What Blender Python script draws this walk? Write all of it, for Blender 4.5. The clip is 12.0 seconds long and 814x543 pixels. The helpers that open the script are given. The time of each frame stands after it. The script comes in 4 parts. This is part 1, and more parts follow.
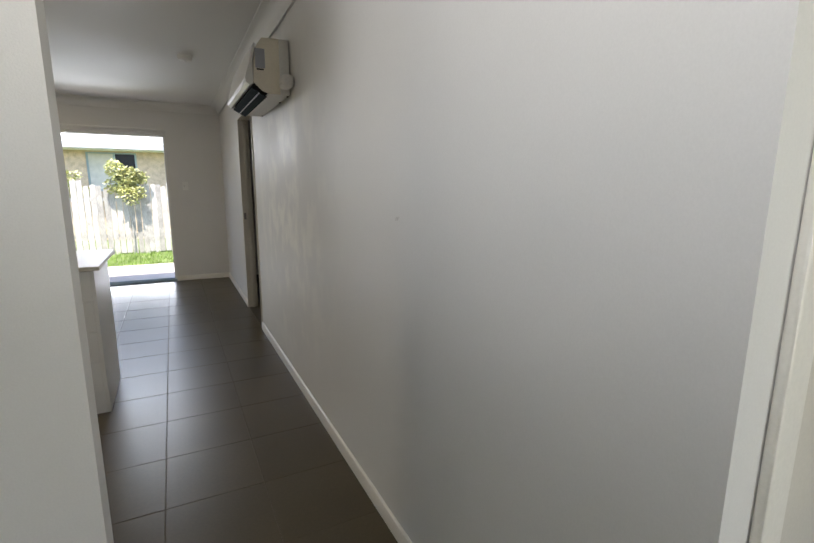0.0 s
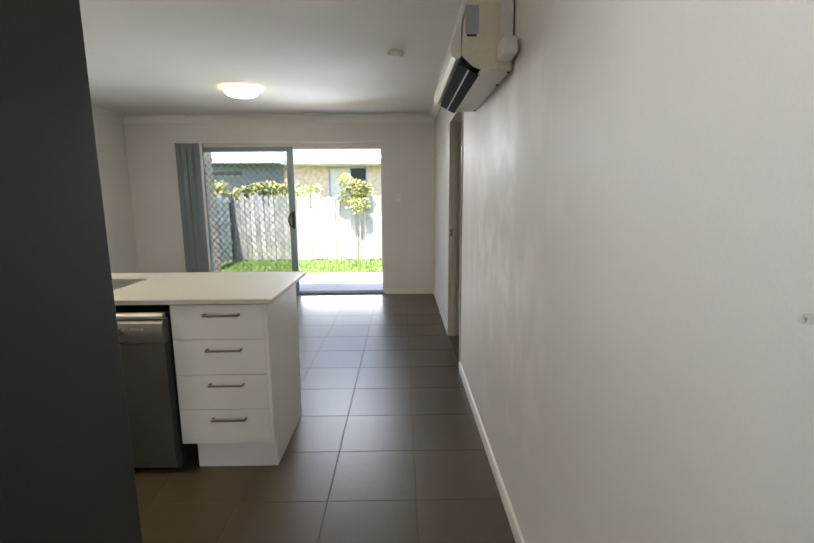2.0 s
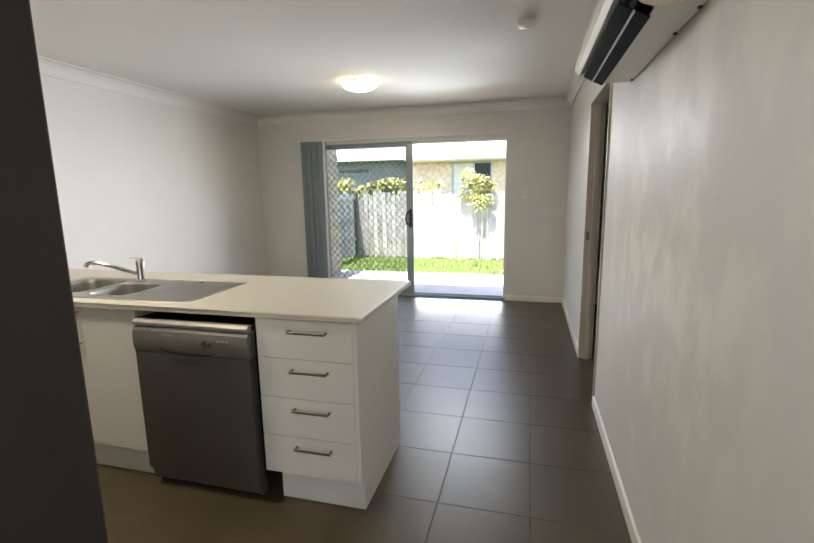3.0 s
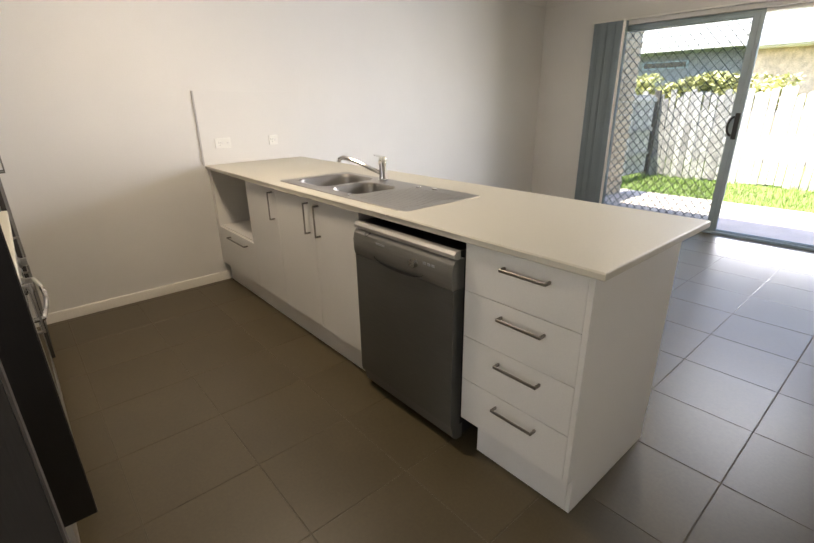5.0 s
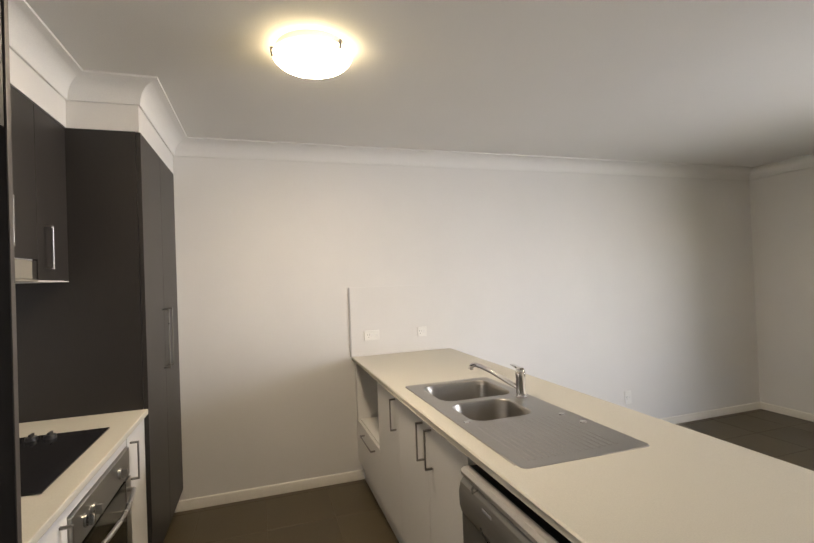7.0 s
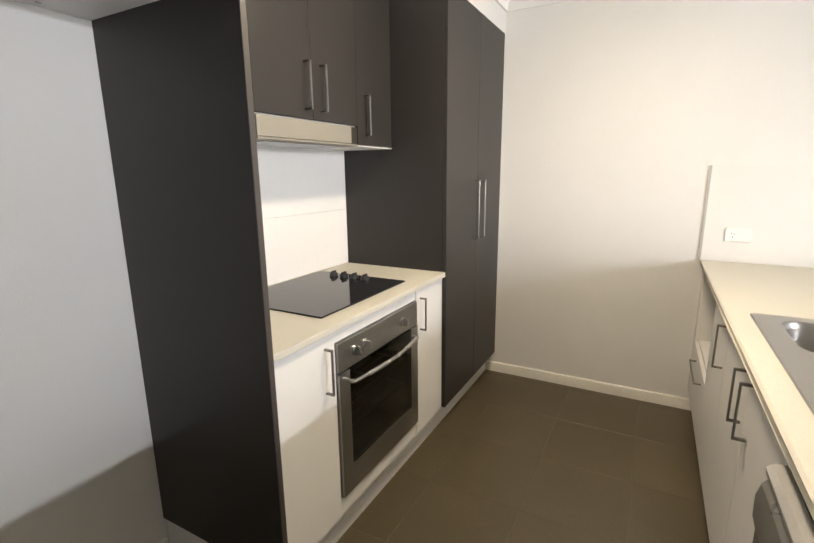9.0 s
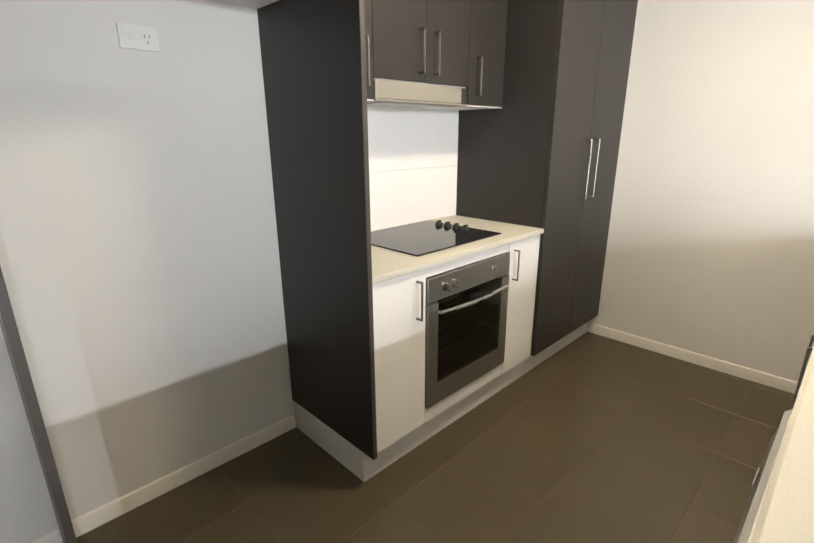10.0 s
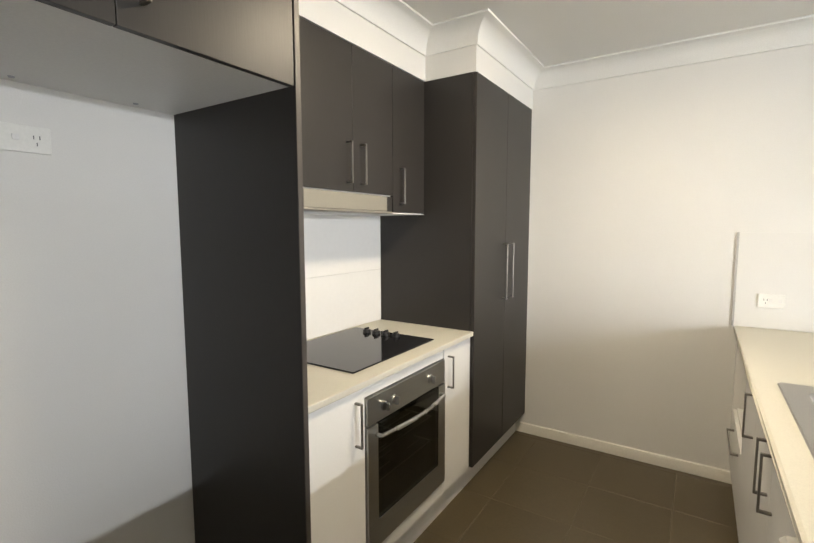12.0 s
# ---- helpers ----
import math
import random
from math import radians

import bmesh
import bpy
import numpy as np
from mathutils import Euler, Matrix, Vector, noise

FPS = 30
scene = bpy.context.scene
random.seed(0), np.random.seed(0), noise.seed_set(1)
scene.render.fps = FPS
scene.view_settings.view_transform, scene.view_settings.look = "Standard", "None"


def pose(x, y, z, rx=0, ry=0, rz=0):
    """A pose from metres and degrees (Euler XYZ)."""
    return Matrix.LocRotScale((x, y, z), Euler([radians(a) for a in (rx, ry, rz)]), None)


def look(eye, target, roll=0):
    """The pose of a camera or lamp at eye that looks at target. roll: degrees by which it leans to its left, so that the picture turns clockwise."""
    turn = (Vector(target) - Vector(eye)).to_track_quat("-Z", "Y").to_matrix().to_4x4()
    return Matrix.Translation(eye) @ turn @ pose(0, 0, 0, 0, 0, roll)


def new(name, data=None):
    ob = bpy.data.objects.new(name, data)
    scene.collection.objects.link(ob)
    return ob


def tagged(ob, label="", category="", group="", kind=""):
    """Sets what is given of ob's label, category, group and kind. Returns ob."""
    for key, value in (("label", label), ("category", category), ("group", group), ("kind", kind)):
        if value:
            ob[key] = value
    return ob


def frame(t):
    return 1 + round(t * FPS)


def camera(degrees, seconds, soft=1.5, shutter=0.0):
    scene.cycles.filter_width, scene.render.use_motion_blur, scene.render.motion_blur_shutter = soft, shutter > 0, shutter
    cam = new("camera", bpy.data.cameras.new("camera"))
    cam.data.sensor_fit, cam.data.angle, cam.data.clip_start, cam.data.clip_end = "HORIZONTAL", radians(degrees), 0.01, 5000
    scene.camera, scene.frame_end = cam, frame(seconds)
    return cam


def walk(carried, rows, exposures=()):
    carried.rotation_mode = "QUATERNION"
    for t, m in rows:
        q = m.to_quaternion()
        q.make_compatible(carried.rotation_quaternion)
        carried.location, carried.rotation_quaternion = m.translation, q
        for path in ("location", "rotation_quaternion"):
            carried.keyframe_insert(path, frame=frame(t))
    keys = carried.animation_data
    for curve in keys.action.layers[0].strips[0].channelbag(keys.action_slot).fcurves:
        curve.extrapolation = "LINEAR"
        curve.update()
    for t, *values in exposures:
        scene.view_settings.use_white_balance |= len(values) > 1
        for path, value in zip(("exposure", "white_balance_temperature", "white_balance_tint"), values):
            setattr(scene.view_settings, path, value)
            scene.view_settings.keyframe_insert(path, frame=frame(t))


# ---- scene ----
cam = camera(83.9, 12.0)
PATH = [
    (0, (-0.675, 0.446, 1.347), (0.223, 2.196, 0.98), 0.3),
    (0.5, (-0.611, 0.712, 1.374), (0.036, 2.567, 0.996), 0.9),
    (1, (-0.571, 0.912, 1.374), (-0.15, 2.83, 0.997), 0.6),
    (1.5, (-0.479, 1.111, 1.381), (-0.248, 3.065, 1.024), 0.1),
    (2, (-0.454, 1.362, 1.381), (-0.431, 3.334, 1.048), -0.4),
    (2.5, (-0.453, 1.599, 1.392), (-0.679, 3.558, 1.059), -0.7),
    (3, (-0.446, 1.831, 1.391), (-0.954, 3.734, 1.046), -0.9),
    (3.5, (-0.514, 2.036, 1.363), (-1.324, 3.821, 0.964), -0.8),
    (3.7, (-0.553, 2.113, 1.362), (-1.491, 3.826, 0.93), -0.8),
    (5.3, (-0.597, 2.417, 1.321), (-2.059, 3.587, 0.617), -1.6),
    (5.5, (-0.634, 2.458, 1.332), (-2.127, 3.618, 0.679), -1.9),
    (6, (-0.736, 2.56, 1.404), (-2.389, 3.628, 1.046), -3.4),
    (6.5, (-0.753, 2.686, 1.46), (-2.552, 3.557, 1.383), -3.4),
    (6.7, (-0.764, 2.757, 1.471), (-2.608, 3.531, 1.455), -2.9),
    (8.3, (-1.127, 3.061, 1.411), (-3.081, 2.689, 1.205), -1.5),
    (8.5, (-1.165, 3.124, 1.416), (-3.066, 2.561, 1.15), -1.1),
    (9, (-1.174, 3.208, 1.391), (-2.891, 2.275, 0.964), -0.6),
    (9.5, (-1.097, 3.304, 1.376), (-2.604, 2.119, 0.805), -0.3),
    (10, (-1.058, 3.474, 1.383), (-2.403, 2.114, 0.799), -0.3),
    (10.5, (-1.058, 3.594, 1.396), (-2.372, 2.152, 0.957), 0.3),
    (11, (-1.058, 3.614, 1.47), (-2.422, 2.162, 1.292), -0.0),
    (11.5, (-1.055, 3.486, 1.466), (-2.547, 2.161, 1.332), 0.1),
    (12, (-1.084, 3.287, 1.437), (-2.755, 2.205, 1.246), -0.1),
]
EXPOSURES = [(0.0, 2.15, 6780, 13), (1.0, 2.26, 6760, 13), (2.0, 2.66, 6860, 13), (2.5, 2.74, 6930, 13), (3.7, 2.86, 7050, 14), (5.4, 2.86, 7280, 17), (6.5, 2.63, 7300, 17),
             (8.4, 2.98, 7230, 15), (9.5, 3.37, 6960, 13), (10.5, 3.16, 7180, 12), (11.5, 2.99, 7280, 11), (12.0, 3.11, 7060, 11)]
walk(cam, [(t, look(eye, target, roll)) for t, eye, target, roll in PATH], EXPOSURES)

# ---- daylight and fill lamps ----
SUN_EL, SUN_AZ = radians(71), radians(200)   # azimuth: from +y, clockwise
world = bpy.data.worlds.new("sky")
scene.world = world
world.use_nodes = True
wn = world.node_tree.nodes
sky = wn.new("ShaderNodeTexSky")
sky.sky_type, sky.sun_disc = "NISHITA", False
sky.sun_elevation, sky.sun_rotation = SUN_EL, SUN_AZ
world.node_tree.links.new(sky.outputs[0], wn["Background"].inputs[0])
wn["Background"].inputs[1].default_value = 0.15
sun = new("sun", bpy.data.lights.new("sun", "SUN"))
sun.data.energy, sun.data.angle, sun.data.color = 3.5, radians(0.6), (1.0, 0.95, 0.88)
sun_from = Vector((math.sin(SUN_AZ) * math.cos(SUN_EL), math.cos(SUN_AZ) * math.cos(SUN_EL), math.sin(SUN_EL)))
sun.matrix_world = look(sun_from * 30, (0, 0, 0))
LAMP_GLOW = 18.5
# lamp added at an assumed, unseen hall window to brighten the corridor wall
hall_fill = new("hall_window_fill", bpy.data.lights.new("hall_window_fill", "AREA"))
hall_fill.data.shape, hall_fill.data.size, hall_fill.data.size_y, hall_fill.data.energy, hall_fill.data.color = "RECTANGLE", 1.35, 0.60, 6.1, (0.92, 0.95, 1.0)
hall_fill.data.spread = radians(92)
hall_fill.matrix_world = look((-2.43, -0.25, 1.87), (0, 1.2, 3.15))
# lamp added in an invented entry opening, to lift the return wall and drawer fronts
entry_fill = new("hall_entry_fill", bpy.data.lights.new("hall_entry_fill", "AREA"))
entry_fill.data.shape, entry_fill.data.size, entry_fill.data.size_y, entry_fill.data.energy, entry_fill.data.color = "RECTANGLE", 0.80, 1.70, 0.52, (1.0, 0.96, 0.90)
entry_fill.matrix_world = look((0.72, -1.235, 1.15), (-0.80, 3.5, 1.10))
entry_fill.data.spread = radians(64)
# strip lamps added along the sliding door's jamb, head and sill, boosting its daylight
for nm, w, h, power, at, turn, spread in (("door_daylight_jamb", 0.026, 1.80, 4.6, (-0.742, 7.684, 1.06), (90, 0, 142), 80), ("door_daylight_head", 1.12, 0.040, 2.5, (-1.31, 7.680, 1.976), (81, 0, 174), 84),
                                          ("door_daylight_sill", 1.12, 0.030, 0.35, (-1.31, 7.660, 0.050), (94, 0, 180), 64)):
    strip = new(nm, bpy.data.lights.new(nm, "AREA"))
    strip.data.shape, strip.data.size, strip.data.size_y, strip.data.energy, strip.data.color = "RECTANGLE", w, h, power, (0.80, 0.88, 1.0)
    strip.data.spread = radians(spread)
    strip.matrix_world = pose(*at, *turn)


# ---- materials ----
def material(name, base, rough=0.5, metal=0.0, scale=6.0, vary=0.06, fine=120.0, fine_vary=0.03,
             bump=0.02, stretch=(1, 1, 1), rough_vary=0.08, each=0.0, coat=0.0, patches=None, speckle=0.0):
    """A surface with broad and fine variation of colour, gloss and relief."""
    m = bpy.data.materials.new(name)
    m.use_nodes = True
    nt = m.node_tree
    N, link = nt.nodes, nt.links.new
    bsdf = N["Principled BSDF"]
    co = N.new("ShaderNodeTexCoord").outputs["Object"]
    info = N.new("ShaderNodeObjectInfo")
    if each:
        off = N.new("ShaderNodeVectorMath")
        off.operation = "ADD"
        mul = N.new("ShaderNodeMath")
        mul.operation = "MULTIPLY"
        mul.inputs[1].default_value = 37.0
        link(info.outputs["Random"], mul.inputs[0])
        link(co, off.inputs[0])
        link(mul.outputs[0], off.inputs[1])
        co = off.outputs[0]
    mp = N.new("ShaderNodeMapping")
    mp.inputs["Scale"].default_value = stretch
    link(co, mp.inputs[0])

    def noise_at(s, detail, vec):
        n = N.new("ShaderNodeTexNoise")
        n.inputs["Scale"].default_value, n.inputs["Detail"].default_value = s, detail
        link(vec, n.inputs["Vector"])
        return n.outputs["Fac"]

    def mix(fac, a, b, kind="MIX"):
        x = N.new("ShaderNodeMix")
        x.data_type, x.blend_type = "RGBA", kind
        for src, i in ((fac, 0), (a, 6), (b, 7)):
            if isinstance(src, (int, float)):
                x.inputs[i].default_value = src
            elif isinstance(src, tuple):
                x.inputs[i].default_value = (*src, 1)
            else:
                link(src, x.inputs[i])
        return x.outputs[2]

    def span(src, lo, hi, a=0.3, b=0.7):
        r = N.new("ShaderNodeMapRange")
        r.inputs[1].default_value, r.inputs[2].default_value = a, b
        r.inputs[3].default_value, r.inputs[4].default_value = lo, hi
        link(src, r.inputs[0])
        return r.outputs[0]

    broad = noise_at(scale, 4, co)
    grain = noise_at(fine, 3, mp.outputs[0])
    dark = tuple(c * (1 - vary) for c in base)
    light = tuple(min(1, c * (1 + vary)) for c in base)
    col = mix(span(broad, 0, 1), dark, light)
    g = span(grain, 1 - fine_vary, 1 + fine_vary)
    vm = N.new("ShaderNodeVectorMath")
    vm.operation = "SCALE"
    link(col, vm.inputs[0])
    link(g, vm.inputs["Scale"])
    col = vm.outputs[0]
    if each:
        vm2 = N.new("ShaderNodeVectorMath")
        vm2.operation = "SCALE"
        link(col, vm2.inputs[0])
        link(span(info.outputs["Random"], 1 - each, 1 + each, 0, 1), vm2.inputs["Scale"])
        col = vm2.outputs[0]
    if speckle:
        col = mix(span(noise_at(420, 1, co), 0, speckle, 0.6, 0.75), col, (0.25, 0.2, 0.13))
    rg = span(broad, max(0.02, rough - rough_vary), min(1, rough + rough_vary))
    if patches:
        # patches around one centre: a paler tint paints in their sheen, gloss changes too
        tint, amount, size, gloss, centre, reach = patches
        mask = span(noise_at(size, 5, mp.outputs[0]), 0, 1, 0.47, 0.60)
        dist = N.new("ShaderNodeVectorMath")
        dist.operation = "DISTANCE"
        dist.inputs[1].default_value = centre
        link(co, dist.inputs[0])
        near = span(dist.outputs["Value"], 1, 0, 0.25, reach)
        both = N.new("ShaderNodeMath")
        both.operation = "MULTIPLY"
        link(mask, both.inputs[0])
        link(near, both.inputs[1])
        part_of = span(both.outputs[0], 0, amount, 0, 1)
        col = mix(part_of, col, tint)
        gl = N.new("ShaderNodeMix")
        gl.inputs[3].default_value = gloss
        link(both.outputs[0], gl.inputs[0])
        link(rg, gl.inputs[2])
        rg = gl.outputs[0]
    link(col, bsdf.inputs["Base Color"])
    link(rg, bsdf.inputs["Roughness"])
    bsdf.inputs["Metallic"].default_value = metal
    bsdf.inputs["Coat Weight"].default_value = coat
    if bump:
        b = N.new("ShaderNodeBump")
        b.inputs["Strength"].default_value = min(1.0, bump * 10)
        b.inputs["Distance"].default_value = 0.002
        link(grain, b.inputs["Height"])
        link(b.outputs[0], bsdf.inputs["Normal"])
    return m


def glow(name, colour, strength):
    m = bpy.data.materials.new(name)
    m.use_nodes = True
    b = m.node_tree.nodes["Principled BSDF"]
    b.inputs["Base Color"].default_value = (0.8, 0.78, 0.7, 1)
    b.inputs["Emission Color"].default_value = (*colour, 1)
    b.inputs["Emission Strength"].default_value = strength
    return m


def glass(name, tint, rough=0.0):
    m = bpy.data.materials.new(name)
    m.use_nodes = True
    b = m.node_tree.nodes["Principled BSDF"]
    b.inputs["Base Color"].default_value = (*tint, 1)
    b.inputs["Roughness"].default_value = rough
    b.inputs["Transmission Weight"].default_value = 1.0
    b.inputs["IOR"].default_value = 1.02
    return m


PAINT = material("wall_paint", (0.70, 0.685, 0.655), 0.55, scale=1.6, vary=0.025, fine=260, fine_vary=0.02, bump=0.03)
# scuffed patches, with glancing daylight put into their paler cream tint
PAINT_SCUFF_SHEEN = material("scuff_and_sheen_wall_paint", (0.69, 0.68, 0.655), 0.58, scale=1.1, vary=0.03, fine=200, fine_vary=0.02, bump=0.0,
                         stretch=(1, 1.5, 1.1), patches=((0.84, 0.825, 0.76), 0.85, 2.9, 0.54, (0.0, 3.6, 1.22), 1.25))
CEIL = material("ceiling_paint", (0.74, 0.73, 0.70), 0.8, scale=1.2, vary=0.02, fine=200, bump=0.02)
TRIM = material("gloss_trim_paint", (0.76, 0.73, 0.66), 0.35, scale=3, vary=0.03, bump=0.005)
TILE = material("dark_floor_tile", (0.082, 0.063, 0.035), 0.36, scale=3.2, vary=0.09, fine=90, fine_vary=0.07, bump=0.0, rough_vary=0.02, each=0.06)
GROUT = material("grout", (0.100, 0.083, 0.056), 0.8, scale=8, vary=0.15, fine=200, fine_vary=0.1)
BENCH = material("cream_benchtop", (0.56, 0.536, 0.458), 0.46, rough_vary=0.02, scale=1.5, vary=0.015, fine=300, fine_vary=0.05, bump=0.004, speckle=0.06)
WHITE = material("white_laminate", (0.76, 0.745, 0.71), 0.38, scale=2, vary=0.02, fine=220, fine_vary=0.02, bump=0.01)
DARK = material("dark_wood_laminate", (0.030, 0.027, 0.025), 0.42, rough_vary=0.02, scale=1.5, vary=0.04, fine=55, fine_vary=0.06, bump=0.01, stretch=(6, 6, 0.35))
UNDER = material("white_board", (0.73, 0.72, 0.70), 0.5, scale=3, vary=0.03)
STEEL = material("brushed_steel", (0.52, 0.51, 0.49), 0.30, 1.0, scale=5, vary=0.08, fine=220, fine_vary=0.10, bump=0.01, stretch=(0.06, 1, 1))
STEEL_DARK = material("grey_steel", (0.40, 0.405, 0.395), 0.34, 1.0, rough_vary=0.03, scale=1.5, vary=0.06, fine=240, fine_vary=0.04, bump=0.004, stretch=(0.05, 1, 1))
SINK_STEEL = material("satin_steel", (0.37, 0.355, 0.33), 0.36, 1.0, rough_vary=0.02, scale=2, vary=0.04, fine=260, fine_vary=0.06, bump=0.0)
CHROME = material("chrome", (0.78, 0.77, 0.75), 0.08, 1.0, scale=8, vary=0.03, bump=0.0, rough_vary=0.03)
NICKEL = material("satin_nickel", (0.27, 0.255, 0.235), 0.34, 1.0, scale=20, vary=0.05, bump=0.0)
BLACK_GLASS = material("black_glass", (0.012, 0.012, 0.014), 0.06, scale=4, vary=0.1, bump=0.0, rough_vary=0.03)
BLACK = material("black_plastic", (0.02, 0.02, 0.02), 0.4, scale=10, vary=0.1, bump=0.01)
CAVITY = material("dark_enamel", (0.012, 0.012, 0.012), 0.35, scale=10, vary=0.2)
ALU = material("grey_aluminium", (0.29, 0.36, 0.39), 0.38, 0.25, scale=8, vary=0.05, bump=0.005)
GRILLE = material("painted_grille", (0.12, 0.13, 0.13), 0.45, 0.2, scale=12, vary=0.08, bump=0.0)
BLIND = material("blue_grey_blind_fabric", (0.28, 0.34, 0.375), 0.8, scale=6, vary=0.06, fine=600, fine_vary=0.12, bump=0.03)
PLASTIC = material("white_plastic", (0.76, 0.75, 0.71), 0.35, scale=8, vary=0.03, bump=0.0)
PLASTIC_OLD = material("yellowed_plastic", (0.80, 0.74, 0.61), 0.4, scale=5, vary=0.05, bump=0.0)
LABEL_GREY = material("grey_label", (0.42, 0.43, 0.47), 0.5, vary=0.05, bump=0.0)
DOOR_PAINT = material("door_paint", (0.62, 0.58, 0.50), 0.4, scale=3, vary=0.03, bump=0.01)
PALING = material("weathered_paling", (0.40, 0.385, 0.36), 0.85, scale=4, vary=0.28, fine=30, fine_vary=0.3, bump=0.06, stretch=(8, 8, 0.6), each=0.22)
CONCRETE = material("concrete", (0.46, 0.41, 0.37), 0.85, scale=2.5, vary=0.12, fine=120, fine_vary=0.12, bump=0.05)
SOIL = material("lawn_soil", (0.10, 0.14, 0.04), 0.95, scale=2, vary=0.25, fine=60, fine_vary=0.3, bump=0.08)
GRASS = material("grass_blades", (0.14, 0.23, 0.04), 0.7, scale=1.5, vary=0.3, fine=20, fine_vary=0.25, bump=0.0)
LEAF = material("leaf", (0.46, 0.46, 0.20), 0.6, scale=2.5, vary=0.4, fine=14, fine_vary=0.3, bump=0.0)
BRICK = material("cream_brick", (0.42, 0.34, 0.25), 0.85, scale=12, vary=0.12, fine=140, fine_vary=0.15, bump=0.06, each=0.14)
MORTAR = material("mortar", (0.42, 0.39, 0.35), 0.95, scale=20, vary=0.1, bump=0.05)
BRICK_FAR = material("orange_brick", (0.54, 0.41, 0.30), 0.9, scale=9, vary=0.2, fine=30, fine_vary=0.2, bump=0.04, stretch=(1, 1, 3))
ROOF = material("pale_metal_roof", (0.50, 0.51, 0.52), 0.5, 0.2, scale=3, vary=0.1, bump=0.0)
CLAD = material("blue_grey_cladding", (0.27, 0.27, 0.285), 0.6, scale=3, vary=0.08, bump=0.01)
LAMP = glow("lit_glass", (1.0, 0.89, 0.71), LAMP_GLOW)
LAMP_WEAK = glow("weakly_lit_glass", (1.0, 0.88, 0.66), LAMP_GLOW * 0.38)
LAMP_RIM = glow("dim_frosted_glass", (1.0, 0.87, 0.55), LAMP_GLOW * 0.13)
PANE = glass("tinted_glass", (0.755, 0.785, 0.785))
HOOD_STRIP = material("beige_metal", (0.27, 0.25, 0.21), 0.45, 0.2, scale=4, vary=0.04, bump=0.0)
EDGE_STRIP = material("satin_trim_metal", (0.43, 0.42, 0.40), 0.5, 0.0, scale=6, vary=0.04, bump=0.0)
CURTAINED = material("curtained_glass", (0.56, 0.52, 0.47), 0.6, scale=6, vary=0.12, bump=0.0)
DW_STEEL = material("dark_dishwasher_steel", (0.14, 0.14, 0.132), 0.36, 0.45, rough_vary=0.03, scale=3, vary=0.08, fine=240, fine_vary=0.05, bump=0.004, stretch=(0.05, 1, 1))
DW_LID = material("pale_grey_enamel", (0.42, 0.41, 0.39), 0.4, 0.2, scale=4, vary=0.04, bump=0.0)
DW_PANEL = material("dull_panel_steel", (0.25, 0.245, 0.23), 0.34, 0.5, scale=4, vary=0.08, fine=200, fine_vary=0.05, bump=0.004, stretch=(0.05, 1, 1))
TEAL = material("dark_louvre", (0.012, 0.02, 0.024), 0.9, scale=10, vary=0.1, bump=0.0)

for dull, spec in ((TEAL, 0.08), (CAVITY, 0.08), (PAINT_SCUFF_SHEEN, 0.32), (TILE, 0.46), (PAINT, 0.3), (DARK, 0.36)):
    dull.node_tree.nodes["Principled BSDF"].inputs["Specular IOR Level"].default_value = spec


# ---- building helpers ----
def add_box(bm, x0, x1, y0, y1, z0, z1, bevel=0.0, segs=2):
    got = bmesh.ops.create_cube(bm, size=1.0)
    vs = got["verts"]
    for v in vs:
        v.co = Vector(((x0 + x1) / 2 + v.co.x * abs(x1 - x0), (y0 + y1) / 2 + v.co.y * abs(y1 - y0), (z0 + z1) / 2 + v.co.z * abs(z1 - z0)))
    if bevel:
        es = list({e for v in vs for e in v.link_edges})
        bmesh.ops.bevel(bm, geom=es, offset=bevel, segments=segs, profile=0.5, affect="EDGES")
    return bm


def boxes(*specs, bevel=0.0):
    bm = bmesh.new()
    for s in specs:
        add_box(bm, *s, bevel=bevel)
    return bm


def add_rod(bm, p, q, r, sides=12, r2=None):
    p, q = Vector(p), Vector(q)
    m = Matrix.Translation((p + q) / 2) @ (q - p).to_track_quat("Z", "Y").to_matrix().to_4x4()
    bmesh.ops.create_cone(bm, cap_ends=True, segments=sides, radius1=r, radius2=r if r2 is None else r2, depth=(q - p).length, matrix=m)
    return bm


def add_tube(bm, points, r, sides=12):
    """One bent round bar through the points."""
    pts = [Vector(p) for p in points]
    rings = []
    for i, p in enumerate(pts):
        d = (pts[min(i + 1, len(pts) - 1)] - pts[max(i - 1, 0)]).normalized()
        side = d.cross(Vector((0, 0, 1) if abs(d.z) < 0.9 else (0, 1, 0))).normalized()
        up = side.cross(d)
        rings.append([bm.verts.new(p + (side * math.cos(2 * math.pi * k / sides) + up * math.sin(2 * math.pi * k / sides)) * r) for k in range(sides)])
    for a, b in zip(rings, rings[1:]):
        for k in range(sides):
            bm.faces.new((a[k], a[(k + 1) % sides], b[(k + 1) % sides], b[k]))
    bm.faces.new(rings[0][::-1])
    bm.faces.new(rings[-1])
    bmesh.ops.recalc_face_normals(bm, faces=bm.faces[:])
    return bm


